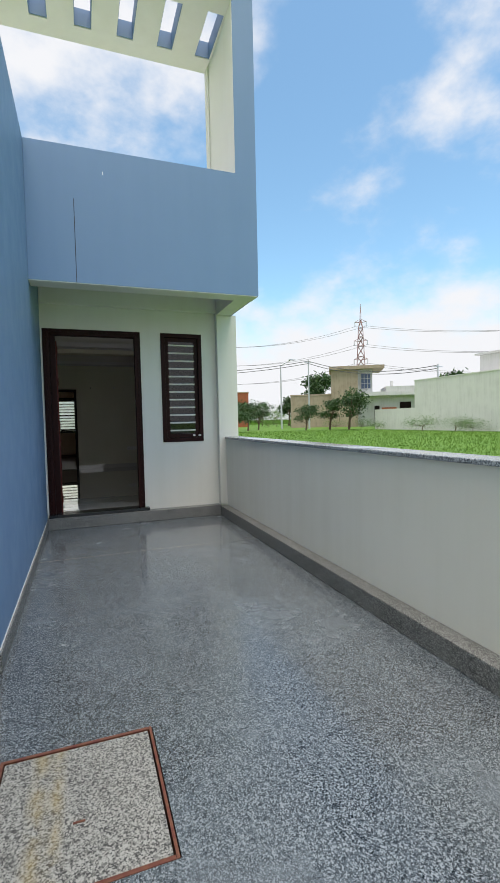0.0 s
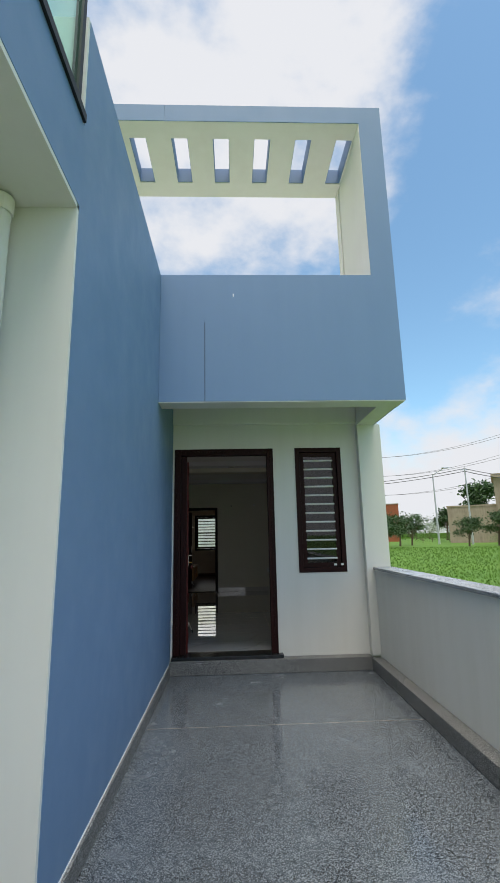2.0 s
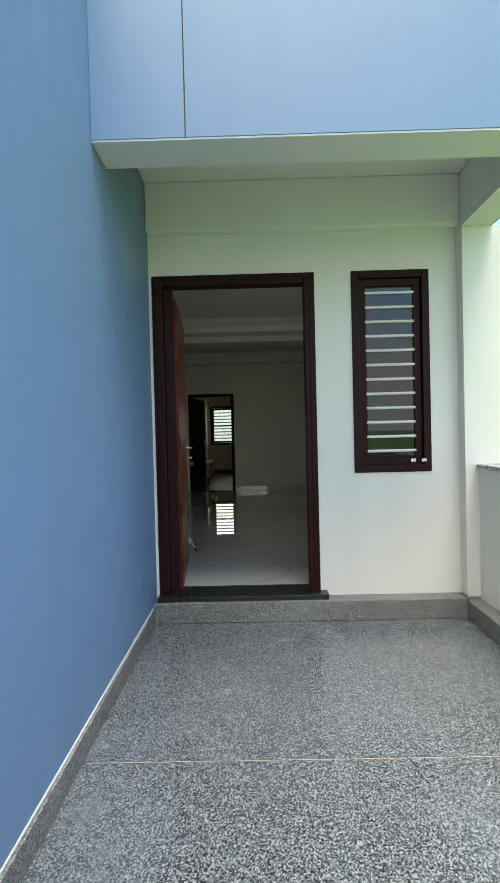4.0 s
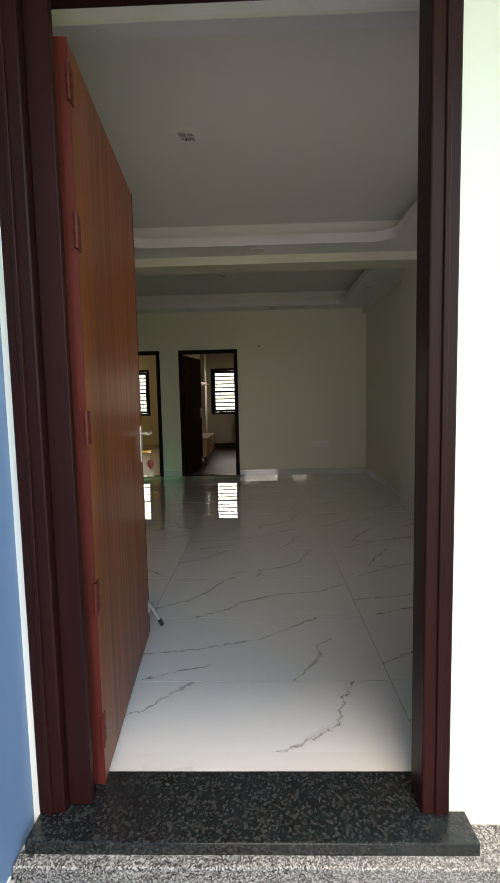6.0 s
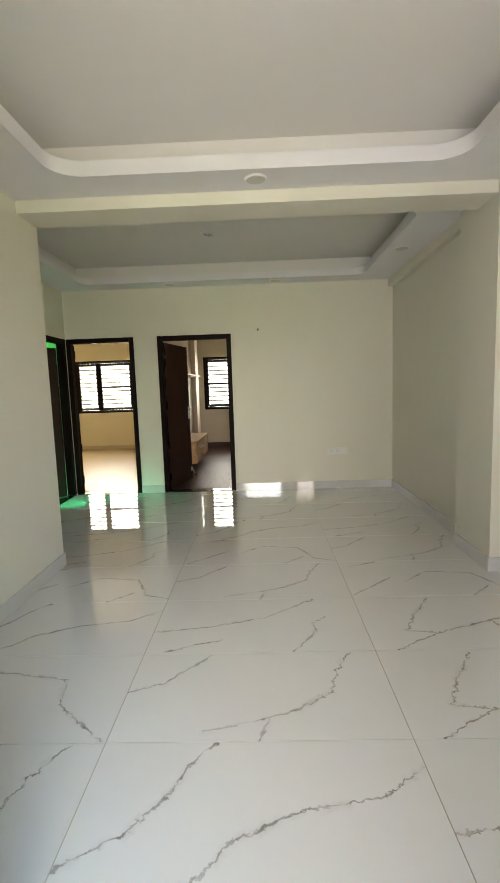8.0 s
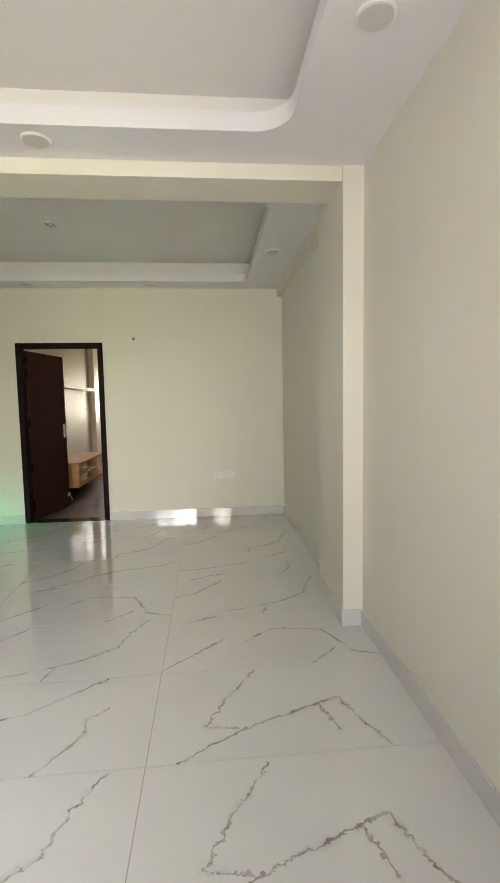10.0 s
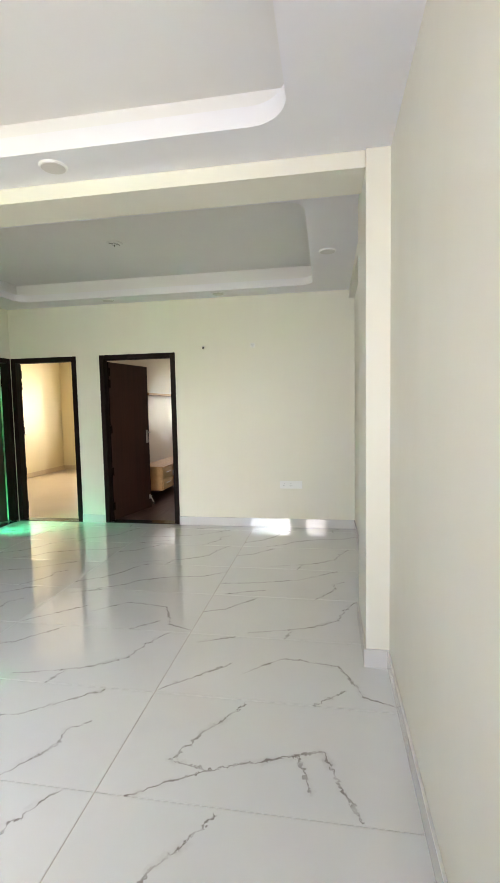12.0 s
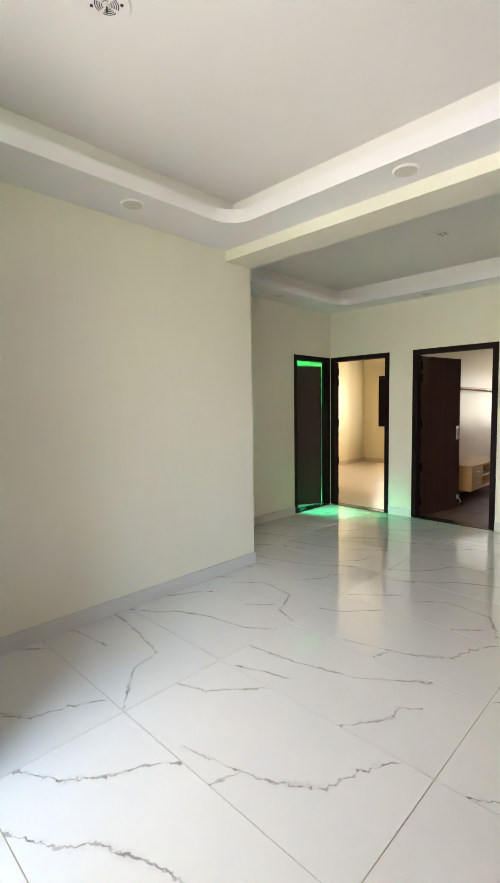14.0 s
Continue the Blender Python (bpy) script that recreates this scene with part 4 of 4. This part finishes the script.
GREY_WHITE = paint("pale_house_paint", (0.58, 0.58, 0.58), (0.42, 0.42, 0.42), 0.7, 0.6)
BRICK_RED = paint("red_brick", (0.33, 0.10, 0.045), (0.24, 0.07, 0.035), 0.85, 0.8)
WIN_BLUE = Mat("blue_window_glass", (0.06, 0.10, 0.19), 0.15).m
GALV = Mat("galvanised_steel", (0.50, 0.52, 0.54), 0.45, 0.6).m
TOWER_RED = Mat("tower_red_paint", (0.33, 0.20, 0.21), 0.6).m
WIRE = Mat("wire", (0.12, 0.12, 0.13), 0.6).m
BARK = Mat("bark", (0.10, 0.07, 0.045), 0.9).m


def leaf_mat(name, a, b):
    m = Mat(name, a, 0.6)
    geo = m.node("NewGeometry")
    m.colour(m.mix(geo.outputs["Random Per Island"], a, b))
    m.b.inputs["Subsurface Weight"].default_value = 0.0
    return m.m


LEAVES = leaf_mat("tree_leaves", (0.014, 0.050, 0.010), (0.042, 0.095, 0.020))
SHRUB = leaf_mat("shrub_leaves", (0.05, 0.14, 0.015), (0.10, 0.20, 0.03))

structure("road", box(-60, 30, 84, 90, GZ, GZ + 0.03), ROADM.m, "grey asphalt road across the field", "road")
structure("far_ground_rise", box(-160, 160, 150, 153, GZ, GZ + 1.6), g.m, "low green bank in the distance", "backdrop")


def house_box(parent, name, x0, x1, y0, y1, z0, z1, mat, label=""):
    return part(name, box(x0, x1, y0, y1, z0, z1), mat, parent, label)


structure("neighbour_wall", box(-12, 6, 15.0, 15.2, GZ, 2.3), OLD_WHITE, "pale plastered boundary wall behind the house", "wall")

# long whitewashed building: its face runs away from the terrace
w = base("white_house", (37, 30, GZ), "long weathered whitewashed house without windows", "house")
house_box(w, "wall", 0, 12, -22, 9.0, 0, 5.9, OLD_WHITE)
house_box(w, "low_wall", 0, 10, 9.0, 17, 0, 2.7, OLD_WHITE)
house_box(w, "upper_room", 5, 14, -20, 4.0, 5.9, 8.4, GREY_WHITE)
house_box(w, "roof", 4.6, 14.4, -20.4, 4.4, 8.4, 8.6, GREY_WHITE)
house_box(w, "coping", -0.08, 12.05, -22.05, 9.05, 5.9, 6.0, OLD_WHITE)

# tan house with a taller stair block
c = far(30.0, 88)
h = base("tan_house", c, "tan plastered house with a taller stair block", "house")
h.rotation_euler = (0, 0, radians(-30))
house_box(h, "low_wing", -7.6, 0.0, 0, 10, 0, 6.0, PLASTER)
house_box(h, "wing_coping", -7.7, 0.0, -0.1, 10.1, 6.0, 6.25, PLASTER)
house_box(h, "stair_block", 0.0, 4.9, -0.5, 8, 0, 10.6, PLASTER)
house_box(h, "stair_roof", -0.3, 9.6, -1.2, 8.4, 10.6, 11.2, PLASTER)
house_box(h, "front_room", 4.9, 7.6, 0.6, 8, 0, 10.6, GREY_WHITE)
house_box(h, "terrace_block", 7.6, 17.5, 0.2, 8, 0, 5.6, GREY_WHITE)
house_box(h, "terrace_slab", 4.9, 18.0, -1.6, 8, 5.6, 6.3, GREY_WHITE)
house_box(h, "terrace_parapet", 9.8, 17.8, -1.4, 8, 6.3, 7.2, GREY_WHITE)
ww = house_box(h, "window", 5.5, 7.3, 0.5, 0.62, 7.0, 9.9, WIN_BLUE)
for k in range(4):
    part("window_bar", box(5.5 + 0.58 * k, 5.56 + 0.58 * k, 0.42, 0.5, 7.0, 9.9), GREY_WHITE, ww)
for k in range(4):
    part("window_rail", box(5.5, 7.3, 0.42, 0.5, 7.0 + 0.93 * k, 7.06 + 0.93 * k), GREY_WHITE, ww)
house_box(h, "door", 7.9, 8.8, 0.1, 0.22, 0.4, 3.8, DARK_WOOD)
house_box(h, "gate", 9.0, 11.6, -1.7, -1.6, 0.2, 3.4, BRICK_RED, "red barred gate")
house_box(h, "window", 12.4, 14.4, 0.1, 0.22, 2.4, 4.4, DARK_WOOD)
house_box(h, "chimney", 11.0, 11.5, 2, 2.5, 7.2, 8.4, GREY_WHITE)

b = base("brick_house", far(19.0, 110), "small red brick house far across the field", "house")
b.rotation_euler = (0, 0, radians(-19))
house_box(b, "wall", -4.0, 1.6, 0, 8, 0, 8.2, BRICK_RED)
house_box(b, "coping", -4.1, 1.7, -0.1, 8.1, 8.2, 8.4, PLASTER)

wt = base("water_tower", far(21.6, 190), "distant green water tank on posts", "water tower")
wt.rotation_euler = (0, 0, radians(-21))
part("tank", rod((0, 0, 7.0), (0, 0, 8.8), 1.7, 1.9, 14), GALV, wt)
for sx in (-1.2, 1.2):
    for sy in (-1.2, 1.2):
        part("post", rod((sx, sy, 0), (sx, sy, 7.1), 0.3, seg=6), GALV, wt)


def lattice_tower(place, height, half, label):
    ob = base("transmission_tower", place, label, "pylon")
    rings = [(z, half * (1 - 0.80 * (z / 0.86) if z < 0.86 else 0.0) + half * 0.10) for z in (0, 0.12, 0.24, 0.36, 0.46, 0.55, 0.64, 0.72, 0.79, 0.86)]
    rings = [(z * height, w_) for z, w_ in rings]
    r = 0.32
    for sx, sy in ((-1, -1), (1, -1), (1, 1), (-1, 1)):
        bm = bmesh.new()
        for (z0, a), (z1, q) in zip(rings, rings[1:]):
            add_rod(bm, (sx * a, sy * a, z0), (sx * q, sy * q, z1), r, seg=4)
        add_rod(bm, (sx * rings[-1][1], sy * rings[-1][1], rings[-1][0]), (0, 0, height), r * 0.7, seg=4)
        part("leg", bm, TOWER_RED, ob)
    for (sx, sy), (tx, ty) in (((-1, -1), (1, -1)), ((1, -1), (1, 1)), ((1, 1), (-1, 1)), ((-1, 1), (-1, -1))):
        bm = bmesh.new()
        for (z0, a), (z1, q) in zip(rings, rings[1:]):
            add_rod(bm, (sx * a, sy * a, z0), (tx * q, ty * q, z1), r * 0.55, seg=4)
            add_rod(bm, (tx * a, ty * a, z0), (sx * q, sy * q, z1), r * 0.55, seg=4)
            add_rod(bm, (sx * q, sy * q, z1), (tx * q, ty * q, z1), r * 0.55, seg=4)
        part("bracing", bm, TOWER_RED, ob)
    for z, arm in ((0.52, 4.6), (0.68, 4.4), (0.84, 3.8)):
        bm = bmesh.new()
        for s in (-1, 1):
            add_rod(bm, (0, 0, z * height), (s * arm, 0, z * height + 0.6), r * 0.7, seg=4)
            add_rod(bm, (0, 0, z * height + 2.6), (s * arm, 0, z * height + 0.6), r * 0.5, seg=4)
        am = part("cross_arm", bm, TOWER_RED, ob)
        for s in (-1, 1):
            part("insulator", rod((s * arm, 0, z * height + 0.6), (s * arm, 0, z * height - 2.8), 0.28, seg=6), GALV, am)
    ob.rotation_euler = (0, 0, radians(-34))
    return ob


lattice_tower(far(33.6, 330), 80, 4.0, "tall red and white steel lattice transmission tower")


def cable(name, p, q, sag, r, label):
    bm = bmesh.new()
    n = 14
    p, q = Vector(p), Vector(q)
    pts = [p.lerp(q, i / n) - Vector((0, 0, sag * 4 * (i / n) * (1 - i / n))) for i in range(n + 1)]
    for a, e in zip(pts, pts[1:]):
        add_rod(bm, a, e, r, seg=5)
    return thing(name, bm, WIRE, label, "cable", "overhead cables")


t0 = far(33.6, 330)
for z, arm in ((0.52, 4.6), (0.68, 4.4), (0.84, 3.8)):
    for s in (-1, 1):
        a = t0 + Vector((s * arm * 0.83, -s * arm * 0.56, z * 80 - 2.4))
        cable("power_line", a, far(9 + s * 0.5, 330, z * 80 - 9), 9, 0.10, "thin overhead power line on the tower")
        cable("power_line", a, far(62 + s * 0.5, 330, z * 80 - 15), 6, 0.10, "thin overhead power line on the tower")


def street_lamp(place, height, arm, label):
    ob = base("street_lamp" if arm else "power_pole", place, label, "street lamp" if arm else "pole")
    part("pole", rod((0, 0, 0), (0, 0, height), 0.16, 0.09, 10), GALV, ob)
    if arm:
        part("arm", rod((0, 0, height - 0.1), (1.7, -0.4, height + 0.9), 0.08, seg=8), GALV, ob)
        part("lamp_head", box(1.4, 2.5, -0.65, -0.25, height + 0.85, height + 1.0, bevel=0.03), GALV, ob)
    else:
        part("cross_bar", box(-0.7, 0.7, -0.06, 0.06, height - 0.4, height - 0.28), GALV, ob)
    return ob


street_lamp(far(23.9, 80), 11.0, True, "grey steel street lamp beside the road")
street_lamp(far(27.3, 76), 11.2, False, "grey utility pole beside the tan house")
street_lamp(far(42.2, 64), 8.3, False, "utility pole behind the white house")
for za, zb, d in ((11.4, 10.6, 0), (11.0, 10.2, 0.4)):
    cable("overhead_cable", far(12, 84, za - 1.4), far(27.3, 76, zb), 0.5, 0.05, "black overhead service cable")
    cable("overhead_cable", far(27.3, 76, zb), far(42.2, 64, 7.7 - d), 1.2, 0.05, "black overhead service cable")


def tree(place, height, crown, seed, label, mat=None, name="tree", spread=1.0):
    """A tapered trunk with limbs and a crown of many small leaf blades in uneven clumps."""
    rng = random.Random(seed)
    ob = base(name, place, label, "tree" if name == "tree" else "shrub", "trees by the road" if name == "tree" else "")
    bm = rod((0, 0, 0), (0.05 * height, 0, height * 0.55), 0.035 * height, 0.018 * height, 8)
    tips = []
    for k in range(9):
        a, up = rng.uniform(0, 6.28), rng.uniform(0.3, 0.95)
        s = Vector((0.03 * height, 0, height * rng.uniform(0.18, 0.5)))
        e = Vector((math.cos(a) * crown * rng.uniform(0.45, 0.95), math.sin(a) * crown * rng.uniform(0.45, 0.95), height * (0.22 + 0.74 * up)))
        add_rod(bm, s, e, 0.014 * height, 0.005 * height, 5)
        tips.append(e)
    part("trunk", bm, BARK, ob)
    verts, faces = [], []
    for e in tips + [Vector((0, 0, height * 0.85)), Vector((0.2 * crown, 0, height * 0.7))]:
        for j in range(150):
            o = Vector((rng.gauss(0, 1), rng.gauss(0, 1), rng.gauss(0, 0.6))) * crown * 0.24 * spread
            s = height * rng.uniform(0.022, 0.05)
            d1 = Vector((rng.uniform(-1, 1), rng.uniform(-1, 1), rng.uniform(-1, 1))).normalized()
            d2 = d1.cross(Vector((rng.uniform(-1, 1), rng.uniform(-1, 1), rng.uniform(-1, 1)))).normalized()
            i = len(verts)
            p = e + o
            if p.z < 0.05:
                continue
            verts += [p - d1 * s, p + d2 * s * 0.45, p + d1 * s, p - d2 * s * 0.45]
            faces.append((i, i + 1, i + 2, i + 3))
    me = bpy.data.meshes.new("crown")
    me.from_pydata(verts, [], faces)
    me.materials.append(mat or LEAVES)
    cr = new("crown", me)
    cr.parent = ob
    return ob


for br, d, ht, cw, sd in ((26.9, 66, 3.7, 1.7, 1), (29.8, 68, 4.4, 1.7, 2), (32.1, 66, 5.4, 2.6, 3), (19.7, 70, 4.4, 2.4, 4), (21.0, 74, 4.2, 2.2, 9), (18.0, 62, 4.2, 2.4, 5), (28.4, 112, 13, 4.2, 6), (24.8, 120, 8, 2.4, 7), (44.5, 80, 8.6, 2.6, 8)):
    tree(far(br, d), ht, cw, sd, "leafy green tree with a thin trunk" if ht < 6 else "tall dark leafy tree behind the houses")
for br, d, ht, cw, sd in ((22.2, 95, 1.5, 2.2, 11), (23.2, 98, 1.7, 2.6, 12), (25.0, 96, 1.5, 2.4, 13), (30.5, 75, 1.2, 2.0, 14), (33.5, 66, 1.3, 1.8, 15), (40.5, 53, 1.4, 1.7, 16), (44.0, 51, 1.2, 1.8, 17), (45.8, 50, 1.1, 1.6, 18), (35.4, 63, 0.9, 1.2, 19), (21.5, 130, 4.0, 5.0, 20), (22.9, 140, 4.5, 6.0, 21), (16.5, 130, 5, 7, 22)):
    tree(far(br, d), ht, cw, sd, "low green wild shrub in the grass", SHRUB, "shrub", 1.2)

# grass blades on the near field, one object
rng = random.Random(5)
verts, faces = [], []
for k in range(40000):
    br, d = rng.uniform(14, 52), 9 + 55 * rng.random() ** 1.4
    p = far(br, d)
    if p.x < 2.0 or p.x > 36.5:
        continue
    s, a = rng.uniform(0.025, 0.06) * (1 + d / 50), rng.uniform(0, 6.28)
    i = len(verts)
    dx, dy = math.cos(a) * s * 0.35, math.sin(a) * s * 0.35
    verts += [p + Vector((-dx, -dy, 0)), p + Vector((dx, dy, 0)), p + Vector((dy, -dx, s))]
    faces.append((i, i + 1, i + 2))
me = bpy.data.meshes.new("grass")
me.from_pydata(verts, [], faces)
GRASS_BLADE = leaf_mat("grass_blade", (0.070, 0.175, 0.009), (0.095, 0.205, 0.012))
me.materials.append(GRASS_BLADE)
tagged(new("grass", me), "short bright green field grass", "grass", kind="stuff")

# ---------------------------------------------------------------- floor tiles
floor = base("floor", (0, 0, 0), "glossy white marble-look floor tiles with grey veins", "floor", kind="structure")


def tile_mesh(w, d, mat, h=0.01):
    bm = box(-w / 2, w / 2, -d / 2, d / 2, -h, 0.0)
    return mesh_of("tile", bm, mat)


GAP = 0.004
shared = {}


def lay(parent, name, x0, x1, y0, y1, z, mat):
    key = (round(x1 - x0, 3), round(y1 - y0, 3), mat.name)
    if key not in shared:
        shared[key] = tile_mesh(x1 - x0 - GAP, y1 - y0 - GAP, mat)
    ob = new(name, shared[key])
    ob.parent = parent
    ob.location = ((x0 + x1) / 2, (y0 + y1) / 2, z)
    return ob


PRINTS = ((TILE_D, TILE_B, TILE_A), (TILE_D, TILE_B, TILE_A, TILE_F, TILE_B, TILE_E, TILE_D), (TILE_A, TILE_D, TILE_B, TILE_A, TILE_D, TILE_A, TILE_E, TILE_B), (TILE_A, TILE_B, TILE_D, TILE_C, TILE_C, TILE_E, TILE_A, TILE_D))
xs = [-3.0, -2.325, -1.121, 0.080, RX]
ys = [0.10] + [0.605 + 0.602 * k for k in range(10)] + [BKY]
for i in range(4):
    for j in range(len(ys) - 1):
        if ys[j + 1] - ys[j] < 0.02 or (i == 0 and ys[j + 1] < 3.6):
            continue
        lay(floor, "tile", xs[i], xs[i + 1], ys[j], ys[j + 1], 0.0, PRINTS[i][j % len(PRINTS[i])])
lay(floor, "tile", DOOR[0], DOOR[1], 0.10, 0.196, 0.0005, MARBLE)
bed_floor = base("bedroom_floor", (0, 0, 0), "dark brown floor tiles in the bedroom", "floor", kind="structure")
for i in range(4):
    for j in range(8):
        x0, y0 = R2[0] + 0.98 * i, BKY + 0.15 + 0.58 * j
        lay(bed_floor, "tile", x0, x0 + 0.98, y0, min(y0 + 0.58, BW), 0.0, BROWN_FLOOR)
